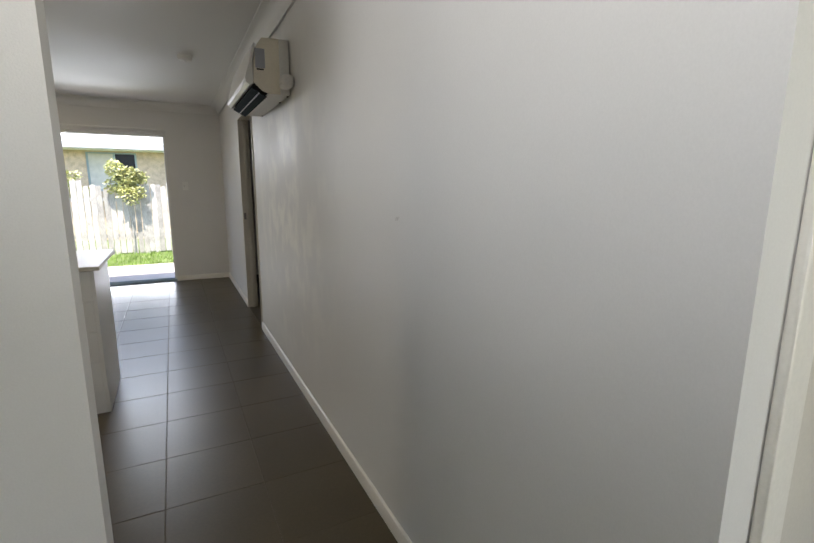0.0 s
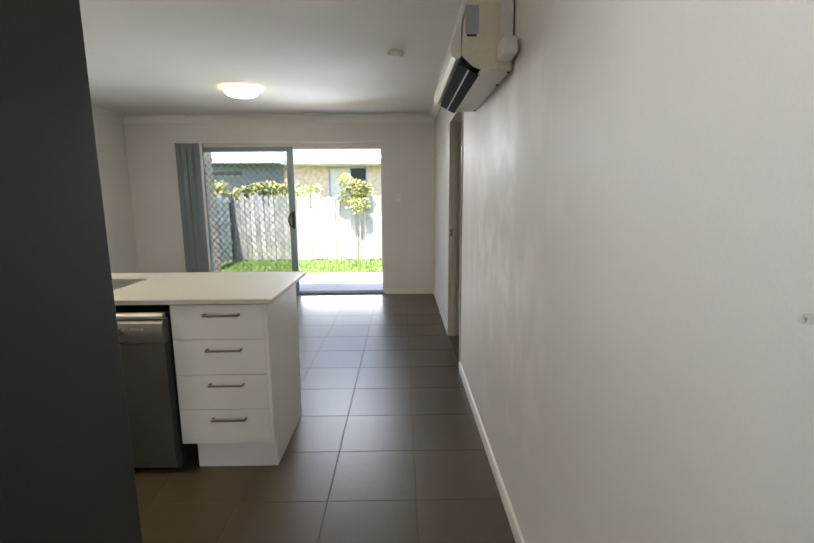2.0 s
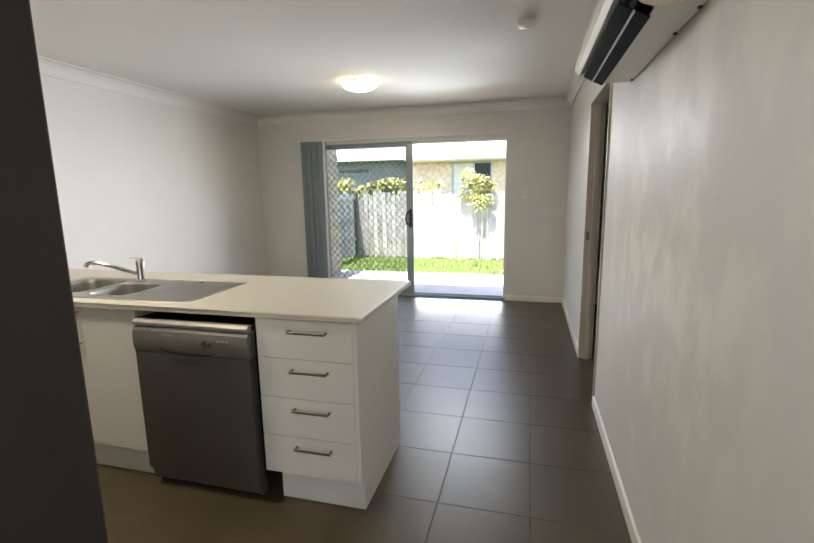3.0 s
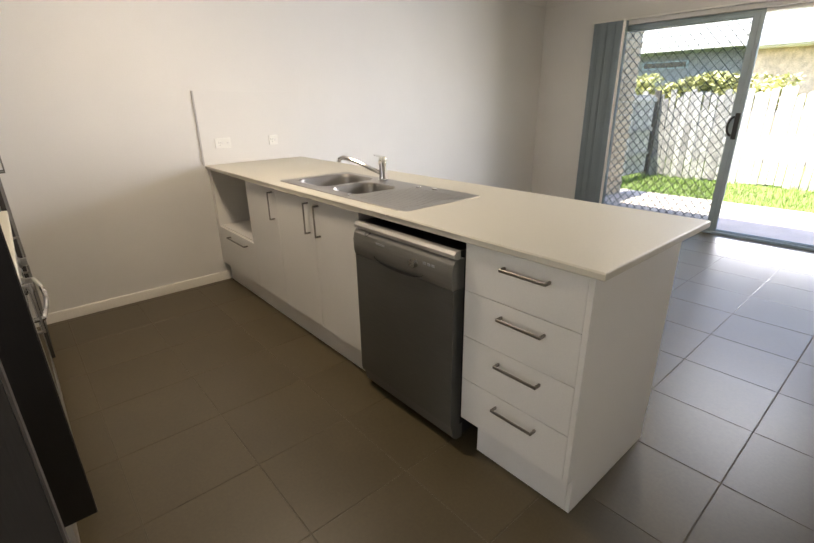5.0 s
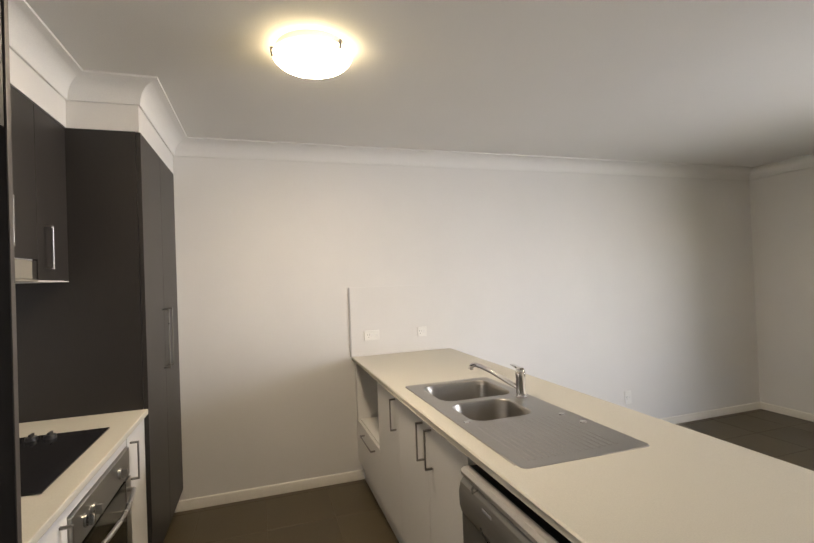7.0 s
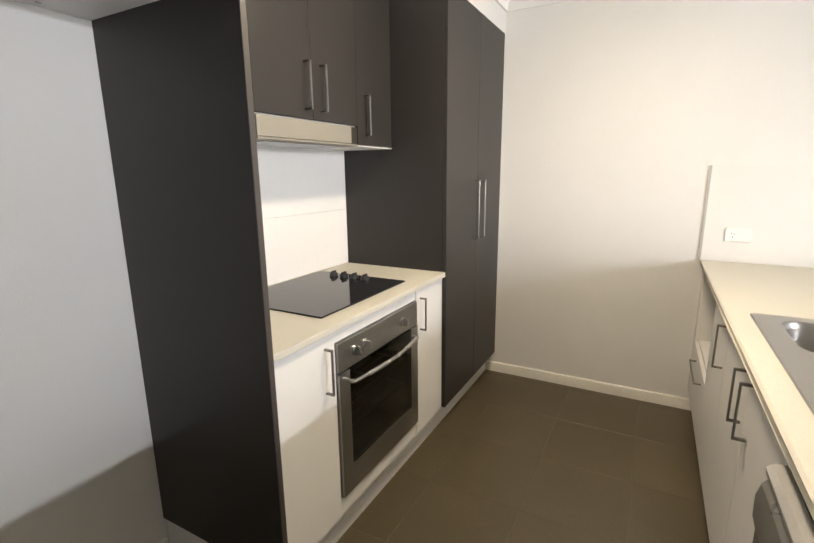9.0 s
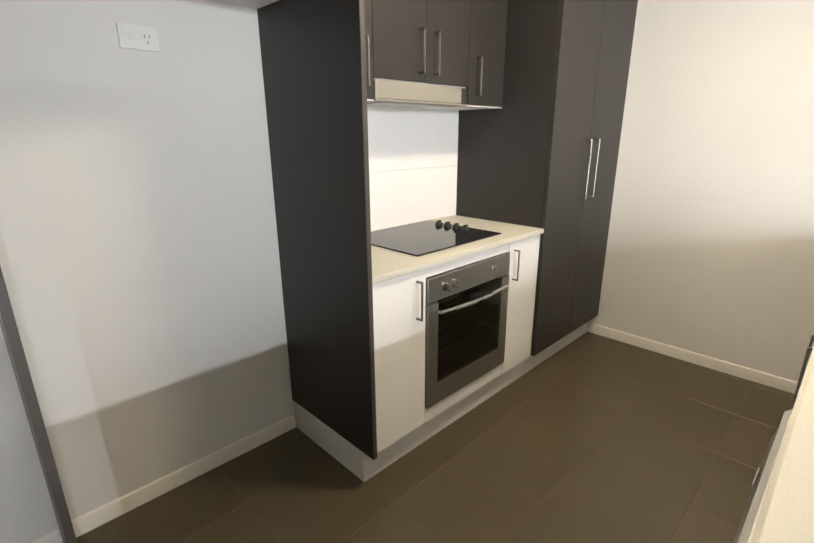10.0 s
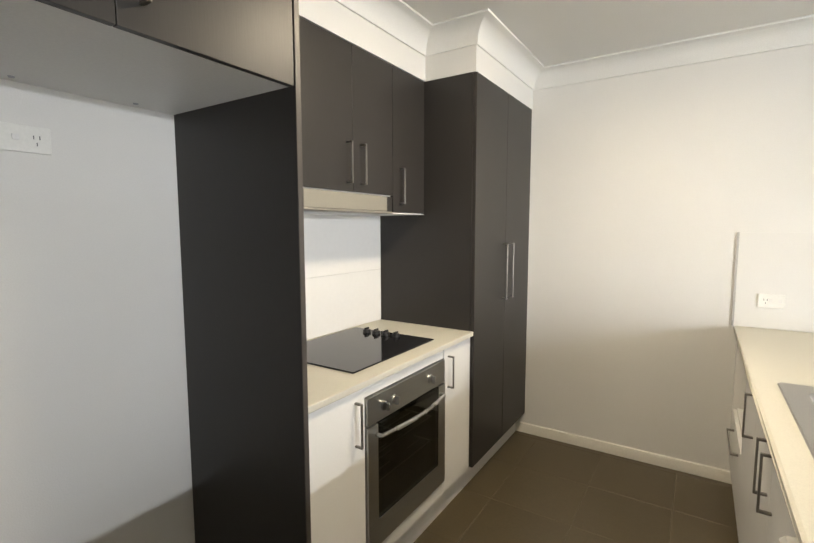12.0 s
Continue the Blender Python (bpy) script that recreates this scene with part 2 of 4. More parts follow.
def add_prism(bm, outline, axis, a, b):
    """An outline of two coordinates, drawn out along an axis (0 x, 1 y, 2 z) from a to b."""
    def place(u, v, w):
        c = [u, v]
        c.insert(axis, w)
        return bm.verts.new(c)
    r0 = [place(u, v, a) for u, v in outline]
    r1 = [place(u, v, b) for u, v in outline]
    n = len(outline)
    for i in range(n):
        bm.faces.new((r0[i], r0[(i + 1) % n], r1[(i + 1) % n], r1[i]))
    bm.faces.new(r0[::-1])
    bm.faces.new(r1)
    bmesh.ops.recalc_face_normals(bm, faces=bm.faces[:])
    return bm


def add_lathe(bm, profile, centre, sides=32):
    """A profile of (radius, z) turned about the upright through centre."""
    rings = []
    for r, z in profile:
        rings.append([bm.verts.new((centre[0] + r * math.cos(2 * math.pi * i / sides), centre[1] + r * math.sin(2 * math.pi * i / sides), centre[2] + z)) for i in range(sides)])
    for a, b in zip(rings, rings[1:]):
        for i in range(sides):
            bm.faces.new((a[i], a[(i + 1) % sides], b[(i + 1) % sides], b[i]))
    bm.faces.new(rings[0][::-1])
    bm.faces.new(rings[-1])
    bmesh.ops.recalc_face_normals(bm, faces=bm.faces[:])
    return bm


def add_sweep(bm, path, profile):
    """A profile of (distance from the wall, height) along the foot of walls, with the room to the left of the path."""
    pts = [Vector(p) for p in path]
    rings = []
    for i, p in enumerate(pts):
        normals = []
        if i > 0:
            d = (p - pts[i - 1]).normalized()
            normals.append(Vector((-d.y, d.x)))
        if i < len(pts) - 1:
            d = (pts[i + 1] - p).normalized()
            normals.append(Vector((-d.y, d.x)))
        n = sum(normals, Vector((0, 0)))
        n = n / (n.length_squared / len(normals)) if len(normals) > 1 else n
        rings.append([bm.verts.new((p.x + n.x * d, p.y + n.y * d, z)) for d, z in profile])
    k = len(profile)
    for a, b in zip(rings, rings[1:]):
        for j in range(k):
            bm.faces.new((a[j], a[(j + 1) % k], b[(j + 1) % k], b[j]))
    bm.faces.new(rings[0][::-1])
    bm.faces.new(rings[-1])
    bmesh.ops.recalc_face_normals(bm, faces=bm.faces[:])
    return bm


def smooth(bm, angle=20):
    for f in bm.faces:
        f.smooth = True
    for e in bm.edges:
        e.smooth = len(e.link_faces) == 2 and e.calc_face_angle(4) < radians(angle)


def mesh_of(name, bm, mat, at=(0, 0, 0)):
    smooth(bm)
    bm.transform(Matrix.Translation(-Vector(at)))
    me = bpy.data.meshes.new(name)
    bm.to_mesh(me)
    bm.free()
    me.materials.append(mat)
    return me


def structure(name, bm, mat):
    return tagged(new(name, mesh_of(name, bm, mat)), kind="structure")


def thing(name, at, label, category, group=""):
    """An Empty at the thing's base."""
    ob = new(name)
    ob.location = at
    ob.empty_display_size = 0.1
    return tagged(ob, label, category, group)


ORIGIN = {}


def part(name, bm, mat, parent, label=""):
    at = ORIGIN.get(parent.name) or Vector(parent.location)
    ob = new(name, mesh_of(name, bm, mat, at))
    ob.parent = parent
    ORIGIN[ob.name] = at
    return tagged(ob, label)


def single(name, bm, mat, at, label, category, group=""):
    """A thing that is one mesh."""
    ob = new(name, mesh_of(name, bm, mat, at))
    ob.location = at
    ORIGIN[ob.name] = Vector(at)
    return tagged(ob, label, category, group)


# ---- the shell ----
H = 2.44                       # ceiling
WX, NY = -4.12, 7.645          # west and north walls
EX = 0.007
SY = 1.715                     # wall behind the stove
structure("ground", boxes((-60, 60, -40, 220, -0.30, -0.12)), SOIL)
floor = structure("floor", boxes((WX - 0.15, 2.6, -1.4, 7.66, -0.12, -0.0012)), GROUT)

wall_east = structure("wall_east", boxes((EX, 0.10, 0.757, 4.80, 0, H), (EX, 0.10, 5.70, NY + 0.0, 0, H), (EX, 0.10, 4.80, 5.70, 2.05, H)), PAINT_SCUFF_SHEEN)
structure("wall_north", boxes((WX - 0.15, -3.26, NY, NY + 0.16, 0, H), (-0.70, 2.6, NY, NY + 0.16, 0, H), (-3.26, -0.70, NY, NY + 0.16, 2.035, H)), PAINT)
structure("wall_west", boxes((WX - 0.15, WX, 1.56, NY, 0, H)), PAINT)
structure("wall_south", boxes((WX - 0.15, -0.882, 1.630, SY, 0, H)), PAINT)
structure("wall_bulkhead", boxes((WX, -3.222, SY, 2.312, 2.21, H), (-3.222, -2.03, SY, 2.020, 2.21, H), (-2.03, -1.072, SY, 2.312, 2.21, H)), PAINT)
# hall behind the start, with added openings out of view for the fill lamps
structure("wall_hall_west", boxes((-2.55, -2.40, -1.4, -0.95, 0, H), (-2.55, -2.40, 0.45, 1.63, 0, H), (-2.55, -2.40, -0.95, 0.45, 0, 1.55), (-2.55, -2.40, -0.95, 0.45, 2.19, H)), PAINT)
structure("wall_hall_south", boxes((-2.55, 0.28, -1.4, -1.25, 0, H), (1.16, 1.45, -1.4, -1.25, 0, H), (0.28, 1.16, -1.4, -1.25, 2.06, H)), PAINT)
structure("wall_hall_east", boxes((1.30, 1.45, -1.25, 0.757, 0, H)), PAINT)
structure("wall_hall_north", boxes((0.10, 0.155, 0.757, 0.857, 0, H), (0.985, 1.45, 0.757, 0.857, 0, H), (0.155, 0.985, 0.757, 0.857, 2.06, H)), PAINT)
# bedroom behind the side doorway
structure("wall_bedroom", boxes((2.45, 2.60, 0.857, NY, 0, H), (0.10, 2.45, 3.6, 3.7, 0, H)), PAINT)
structure("ceiling", boxes((WX - 0.15, 2.6, -1.4, NY + 0.16, H, H + 0.12)), CEIL)
structure("roof", boxes((WX - 0.5, 2.8, -1.6, NY + 0.22, H + 0.13, H + 0.25)), ROOF)

COVE = [(0, H - 0.105), (0.010, H - 0.105), (0.013, H - 0.092)] + [(0.013 + 0.079 * (1 - math.cos(a)), H - 0.092 + 0.079 * math.sin(a)) for a in (0.2, 0.45, 0.7, 0.95, 1.2, 1.4)] + [(0.092, H - 0.012), (0.104, H - 0.010), (0.104, H - 0.0005), (0, H - 0.0005)]
structure("cornice", add_sweep(bmesh.new(), [(0, 0.757), (0, NY), (WX, NY), (WX, 2.312), (-3.222, 2.312), (-3.222, 2.020), (-2.03, 2.020), (-2.03, 2.312),
                                           (-1.072, 2.312), (-1.072, SY), (-0.882, SY), (-0.882, 1.630), (-2.40, 1.630)], COVE), CEIL)
SKIRT = [(0, 0.0005), (0.013, 0.0005), (0.013, 0.056), (0.010, 0.065), (0.004, 0.069), (0, 0.069)]
for nm, path in (("baseboard_east", [(0.093, 0.757), (EX, 0.757), (EX, 4.80)]), ("baseboard_north", [(EX, 5.70), (EX, NY), (-0.70, NY)]),
                 ("baseboard_west", [(-3.26, NY), (WX, NY), (WX, 4.20)]), ("baseboard_kitchen", [(WX, 3.52), (WX, 2.25)]),
                 ("baseboard_fridge_bay", [(-2.010, SY), (-1.092, SY)]), ("baseboard_nib", [(-1.07, SY), (-0.882, SY), (-0.882, 1.630), (-2.40, 1.630)])):
    structure(nm, add_sweep(bmesh.new(), path, SKIRT), TRIM)

# a small smudge on the corridor wall
smudge = bmesh.new()
for y, z, r in ((1.850, 1.240, 0.010), (1.862, 1.236, 0.007), (1.840, 1.245, 0.005)):
    add_prism(smudge, [(y + r * (1 + 0.3 * math.sin(3 * a)) * math.cos(a), z + 0.7 * r * math.sin(a)) for a in np.linspace(0, 2 * math.pi, 12, endpoint=False)], 0, EX - 0.0006, EX + 0.001)
mark = part("smudge", smudge, material("grey_smudge", (0.60, 0.585, 0.555), 0.7, scale=90, vary=0.15, bump=0.0), wall_east, "small grey smudge")

# side doorway: lining and stop
lining = structure("doorway_lining", boxes((-0.004, 0.104, 5.680, 5.698, 0, 2.03), (-0.004, 0.104, 4.802, 4.820, 0, 2.03), (-0.004, 0.104, 4.802, 5.698, 2.03, 2.048), bevel=0.002), DOOR_PAINT)
structure("doorway_stop", boxes((0.045, 0.075, 5.668, 5.680, 0, 2.02), (0.045, 0.075, 4.820, 4.832, 0, 2.02)), DOOR_PAINT)
strike = structure("strike_plate", boxes((0.008, 0.032, 5.676, 5.680, 0.99, 1.06), bevel=0.001), NICKEL)

# hall door with its frame
hall_door = structure("door_1", boxes((0.175, 0.965, 0.790, 0.828, 0.01, 2.04), bevel=0.002), DOOR_PAINT)
structure("trim_hall_door", boxes((0.093, 0.153, 0.739, 0.757, 0, 2.10), (0.985, 1.045, 0.739, 0.757, 0, 2.10), (0.153, 0.985, 0.739, 0.757, 2.04, 2.10), bevel=0.005), TRIM)
structure("door_jamb", boxes((0.153, 0.173, 0.745, 0.857, 0, 2.06), (0.967, 0.985, 0.745, 0.857, 0, 2.06)), TRIM)
# frame of the assumed hall window, never in view
hall_fill_window = structure("window_1", boxes((-2.50, -2.45, -0.95, 0.45, 1.55, 1.59), (-2.50, -2.45, -0.95, 0.45, 2.15, 2.19), (-2.50, -2.45, -0.95, -0.91, 1.59, 2.15), (-2.50, -2.45, 0.41, 0.45, 1.59, 2.15), (-2.50, -2.45, -0.27, -0.23, 1.59, 2.15)), ALU)

# invented entry doorway behind the start, out of view, around the added lamp
structure("door_frame_entry", boxes((0.28, 0.31, -1.39, -1.26, 0, 2.06), (1.13, 1.16, -1.39, -1.26, 0, 2.06), (0.31, 1.13, -1.39, -1.26, 2.03, 2.06)), TRIM)

# ---- sliding door to the garden ----
sd = tagged(new("door_2"), "grey aluminium sliding door with a diamond security screen, slid half open", "sliding door", kind="structure")
part("head", boxes((-3.26, -1.915, NY + 0.045, NY + 0.155, 2.013, 2.035), bevel=0.003), ALU, sd)
part("head", boxes((-1.914, -0.70, NY + 0.047, NY + 0.153, 2.005, 2.035), bevel=0.003), PLASTIC, sd, "white track over the open half")
part("sill", boxes((-3.26, -0.70, NY + 0.020, NY + 0.165, -0.02, 0.022), (-3.26, -0.70, NY + 0.05, NY + 0.06, 0.022, 0.034), (-3.26, -0.70, NY + 0.10, NY + 0.11, 0.022, 0.034), bevel=0.002), ALU, sd)
part("jamb", boxes((-3.26, -3.228, NY + 0.045, NY + 0.155, 0.022, 2.004), bevel=0.003), ALU, sd)
part("jamb", boxes((-0.728, -0.70, NY + 0.045, NY + 0.155, 0.022, 2.004), bevel=0.003), PLASTIC, sd)


def leaf_frame(x0, x1, y0, y1, w, z0=0.034, z1=2.012, stile=0.0, top=0.034):
    """Stiles and rails; the meeting stile at x1 may be wider."""
    e = stile or w
    bm = boxes((x0, x0 + w, y0, y1, z0, z1), (x1 - e, x1, y0, y1, z0, z1), (x0 + w, x1 - e, y0, y1, z0, z0 + w), (x0 + w, x1 - e, y0, y1, z1 - top, z1), bevel=0.003)
    if stile:
        add_box(bm, x1 - e * 0.45, x1 - e * 0.37, y0 - 0.006, y0 + 0.004, z0 + 0.02, z1 - 0.02, bevel=0.001)
    return bm


fixed = part("fixed_panel", leaf_frame(-3.228, -1.935, NY + 0.075, NY + 0.110, 0.055), ALU, sd)
pane = part("pane", boxes((-3.173, -1.99, NY + 0.090, NY + 0.095, 0.089, 1.978)), PANE, fixed)
pane.visible_shadow = False
slide = part("sliding_panel", leaf_frame(-3.225, -1.912, NY + 0.040, NY + 0.072, 0.060, stile=0.090), ALU, sd)
pane = part("pane", boxes((-3.165, -2.002, NY + 0.054, NY + 0.059, 0.094, 1.978)), PANE, slide)
pane.visible_shadow = False
grip = bmesh.new()
add_box(grip, -1.965, -1.925, NY + 0.028, NY + 0.040, 0.93, 1.17, bevel=0.005)
for i in range(10):
    a0, a1 = math.pi * i / 10, math.pi * (i + 1) / 10
    add_rod(grip, (-1.965 - 0.045 * math.sin(a0), NY + 0.020, 1.05 + 0.085 * math.cos(a0)), (-1.965 - 0.045 * math.sin(a1), NY + 0.020, 1.05 + 0.085 * math.cos(a1)), 0.011, 8)
part("handle", grip, BLACK, slide, "black D-shaped pull handle")
screen = part("screen_panel", leaf_frame(-3.226, -1.955, NY + 0.118, NY + 0.145, 0.045), ALU, sd)
mesh_bm = bmesh.new()
X0, X1, Z0, Z1, PW, PH = -3.181, -2.0, 0.08, 1.978, 0.088, 0.098
for sgn in (1, -1):
    k = -40
    while k < 60:
        # line x = X0 + k*PW + sgn*(z-Z0)*PW/PH, cut to the panel
        zs = []
        for xx in (X0, X1):
            zs.append(Z0 + sgn * (xx - X0 - k * PW) * PH / PW)
        lo, hi = max(min(zs), Z0), min(max(zs), Z1)
        if hi - lo > 0.02:
            f = lambda z: X0 + k * PW + sgn * (z - Z0) * PW / PH
            add_rod(mesh_bm, (f(lo), NY + 0.131 + 0.003 * sgn, lo), (f(hi), NY + 0.131 + 0.003 * sgn, hi), 0.0036, 5)
        k += 1
part("grille", mesh_bm, GRILLE, screen, "diamond pattern security grille")
structure("trim_door_head", boxes((-3.47, -0.68, NY - 0.045, NY - 0.001, 2.075, 2.098), bevel=0.004), PLASTIC)

blind = thing("vertical_blind", (-3.32, NY - 0.06, 0.03), "blue-grey fabric vertical blind, drawn open beside the sliding door", "blind")
for i in range(13):
    bm = bmesh.new()
    x = -3.392 + 0.0235 * i
    lean = 0.010 * math.sin(i * 2.3)
    tw = 0.038 + 0.020 * math.cos(i * 1.7)
    prof = []
    for j in range(7):
        s = j / 6
        prof.append((x + tw * (s - 0.5) + 0.006 * math.sin(math.pi * s), NY - 0.105 + 0.089 * s))
    prof = prof + [(u + 0.0018, v) for u, v in prof[::-1]]
    add_prism(bm, prof, 2, 0.03, 2.072)
    for v in bm.verts:
        v.co.x += lean * (1 - v.co.z / 2.07)
    part("slat", bm, BLIND, blind)
bm = boxes((-3.100, -3.070, NY - 0.112, NY - 0.108, 0.03, 2.07), bevel=0.001)
part("end_slat", bm, PLASTIC, blind, "pale front slat")


# ---- kitchen things ----
def bar_handle(p, q, out, proud=0.030, w=0.010):
    """A flat bar with two feet; out is the way that it stands off."""
    p, q, o = Vector(p), Vector(q), Vector(out)
    d = (q - p).normalized()
    bm = bmesh.new()

    def slab(a, b, th):
        lo = [min(a[i], b[i]) - th[i] for i in range(3)]
        hi = [max(a[i], b[i]) + th[i] for i in range(3)]
        add_box(bm, lo[0], hi[0], lo[1], hi[1], lo[2], hi[2], bevel=0.0016, segs=1)
    th = [w / 2 if abs(d[i]) < 0.5 and abs(o[i]) < 0.5 else (0.003 if abs(o[i]) > 0.5 else 0.0) for i in range(3)]
    slab(p + o * proud, q + o * proud, th)
    for e, s in ((p, 1), (q, -1)):
        tf = [w / 2 if abs(d[i]) < 0.5 and abs(o[i]) < 0.5 else 0.0 for i in range(3)]
        tf = [0.004 if abs(d[i]) > 0.5 else tf[i] for i in range(3)]
        slab(e + d * s * 0.004, e + d * s * 0.004 + o * (proud - 0.002), tf)
    return bm


OUT_S, OUT_N = (0, -1, 0), (0, 1, 0)
TOP, SLAB = 0.900, 0.875
FY = 3.480                     # island fronts
KY = 3.524


def front(x0, x1, z0, z1, y, facing, th=0.018):
    g = 0.0009
    return boxes((x0 + g, x1 - g, min(y, y - facing * th), max(y, y - facing * th), z0 + g, z1 - g), bevel=0.0015)


# island bench: top
isl_top = thing("island_benchtop", (-2.6, 3.86, SLAB), "cream laminate island benchtop with a sink cut-out", "benchtop")
bm = bmesh.new()
BX0, BX1, BY0, BY1 = WX + 0.002, -1.071, 3.464, 4.248
SX0, SX1, SQ0, SQ1 = -3.045, -1.985, 3.565, 3.985
for s in ((BX0, SX0, BY0, BY1), (SX1, BX1, BY0, BY1), (SX0, SX1, BY0, SQ0), (SX0, SX1, SQ1, BY1)):
    add_box(bm, *s, SLAB, TOP)
bmesh.ops.remove_doubles(bm, verts=bm.verts[:], dist=0.0005)
es = [e for e in bm.edges if all(abs(v.co.y - BY0) < 1e-4 for v in e.verts) and abs(e.verts[0].co.z - e.verts[1].co.z) < 1e-4]
es += [e for e in bm.edges if all(abs(v.co.x - BX1) < 1e-4 for v in e.verts) and abs(e.verts[0].co.z - e.verts[1].co.z) < 1e-4]
bmesh.ops.bevel(bm, geom=list(set(es)), offset=0.005, segments=2, profile=0.5, affect="EDGES")
part("top", bm, BENCH, isl_top)

# island: microwave unit
u = thing("microwave_cabinet", (-3.775, 3.80, 0.0), "white laminate cabinet with an open microwave niche above a drawer", "cabinet")
part("body", boxes((WX + 0.004, -4.060, FY, 4.10, 0.15, SLAB - 0.002), (-3.446, -3.430, FY + 0.001, 4.10, 0.15, SLAB - 0.002), (-4.060, -3.446, FY + 0.02, 4.10, 0.440, 0.458), (-4.060, -3.446, 4.08, 4.10, 0.458, SLAB - 0.002), (-4.060, -3.446, FY + 0.02, 4.10, 0.15, 0.168), bevel=0.001), WHITE, u)
d = part("drawer", front(-4.060, -3.430, 0.15, 0.452, FY, -1), WHITE, u)
part("handle", bar_handle((-3.86, FY, 0.405), (-3.55, FY, 0.405), OUT_S), NICKEL, d)
part("kickboard", boxes((WX + 0.016, -3.430, KY, KY + 0.016, 0, 0.149)), WHITE, u)
# single-door unit
u = thing("single_door_cabinet", (-3.23, 3.80, 0.0), "white laminate base cabinet with one closed door", "cabinet", "island cabinets")
part("body", boxes((-3.430, -3.414, FY + 0.02, 4.10, 0.15, SLAB - 0.002), (-3.056, -3.040, FY + 0.02, 4.10, 0.15, SLAB - 0.002), (-3.414, -3.056, FY + 0.02, 4.10, 0.15, 0.166), (-3.414, -3.056, 4.086, 4.10, 0.166, SLAB - 0.002)), WHITE, u)
d = part("door", front(-3.430, -3.020, 0.15, SLAB - 0.004, FY, -1), WHITE, u)
part("handle", bar_handle((-3.062, FY, 0.683), (-3.062, FY, 0.848), OUT_S), NICKEL, d)
part("kickboard", boxes((-3.430, -3.020, KY, KY + 0.016, 0, 0.149)), WHITE, u)
# double-door sink unit
u = thing("sink_cabinet", (-2.61, 3.80, 0.0), "white laminate sink cabinet with two closed doors", "cabinet", "island cabinets")
part("body", boxes((-3.038, -3.022, FY + 0.02, 4.10, 0.15, 0.70), (-2.226, -2.210, FY + 0.02, 4.10, 0.15, SLAB - 0.002), (-3.022, -2.226, FY + 0.02, 4.10, 0.15, 0.166), (-3.022, -2.226, 4.086, 4.10, 0.166, SLAB - 0.002)), WHITE, u)
for x0, x1, hx in ((-3.020, -2.600, -2.648), (-2.600, -2.200, -2.545)):
    d = part("door", front(x0, x1, 0.15, SLAB - 0.004, FY, -1), WHITE, u)
    part("handle", bar_handle((hx, FY, 0.683), (hx, FY, 0.848), OUT_S), NICKEL, d)
part("kickboard", boxes((-3.020, -2.200, KY, KY + 0.016, 0, 0.149)), WHITE, u)
# drawer unit and end panel
u = thing("drawer_cabinet", (-1.33, 3.80, 0.0), "white laminate cabinet with four drawers, at the island's end", "cabinet", "island cabinets")
part("body", boxes((-1.562, -1.546, FY + 0.02, 4.07, 0.15, SLAB - 0.002), (-1.546, -1.124, FY + 0.02, 4.07, 0.15, 0.166), (-1.546, -1.124, 4.054, 4.07, 0.166, SLAB - 0.002)), WHITE, u)
part("end_panel", boxes((-1.120, -1.102, FY + 0.0, 4.085, 0.15, SLAB - 0.002), (-1.120, -1.104, KY, 4.085, 0.0, 0.15), bevel=0.001), WHITE, u)
part("back_panel", boxes((-2.20, -1.121, 4.086, 4.104, 0.0, SLAB - 0.002)), WHITE, u)
for z0, z1, hz in ((0.697, 0.871, 0.822), (0.517, 0.697, 0.648), (0.336, 0.517, 0.470), (0.152, 0.336, 0.290)):
    d = part("drawer", front(-1.566, -1.120, z0, z1, FY, -1), WHITE, u)
    part("handle", bar_handle((-1.403, FY, hz), (-1.232, FY, hz), OUT_S, proud=0.028, w=0.011), NICKEL, d)
part("kickboard", boxes((-1.512, -1.121, KY, KY + 0.016, 0, 0.149), (-1.512, -1.496, KY + 0.017, 4.05, 0, 0.149)), WHITE, u)

# dishwasher
dw = thing("dishwasher", (-1.885, 3.78, 0.0), "grey stainless freestanding dishwasher under the benchtop", "dishwasher")
DX0, DX1 = -2.186, -1.588
part("body", boxes((DX0 + 0.006, DX1 - 0.006, 3.50, 4.06, 0.03, 0.815), bevel=0.003), BLACK, dw)
prof = [(3.500, 0.090), (3.452, 0.090), (3.446, 0.110), (3.446, 0.690), (3.500, 0.690)]
part("door", add_prism(bmesh.new(), prof, 0, DX0, DX1), DW_STEEL, dw, "dark brushed steel door")
prof = [(3.500, 0.693), (3.444, 0.693), (3.438, 0.715), (3.437, 0.760), (3.444, 0.790), (3.456, 0.806), (3.500, 0.806)]
panel = part("control_panel", add_prism(bmesh.new(), prof, 0, DX0, DX1), DW_PANEL, dw)
knob = bmesh.new()
add_rod(knob, (-1.785, 3.4385, 0.752), (-1.785, 3.421, 0.752), 0.019, 20, 0.016)
part("dial", knob, STEEL, panel)
arch = [(-1.885 + 0.150 * math.cos(a), 0.716 - 0.028 * math.sin(a)) for a in np.linspace(0, math.pi, 13)]
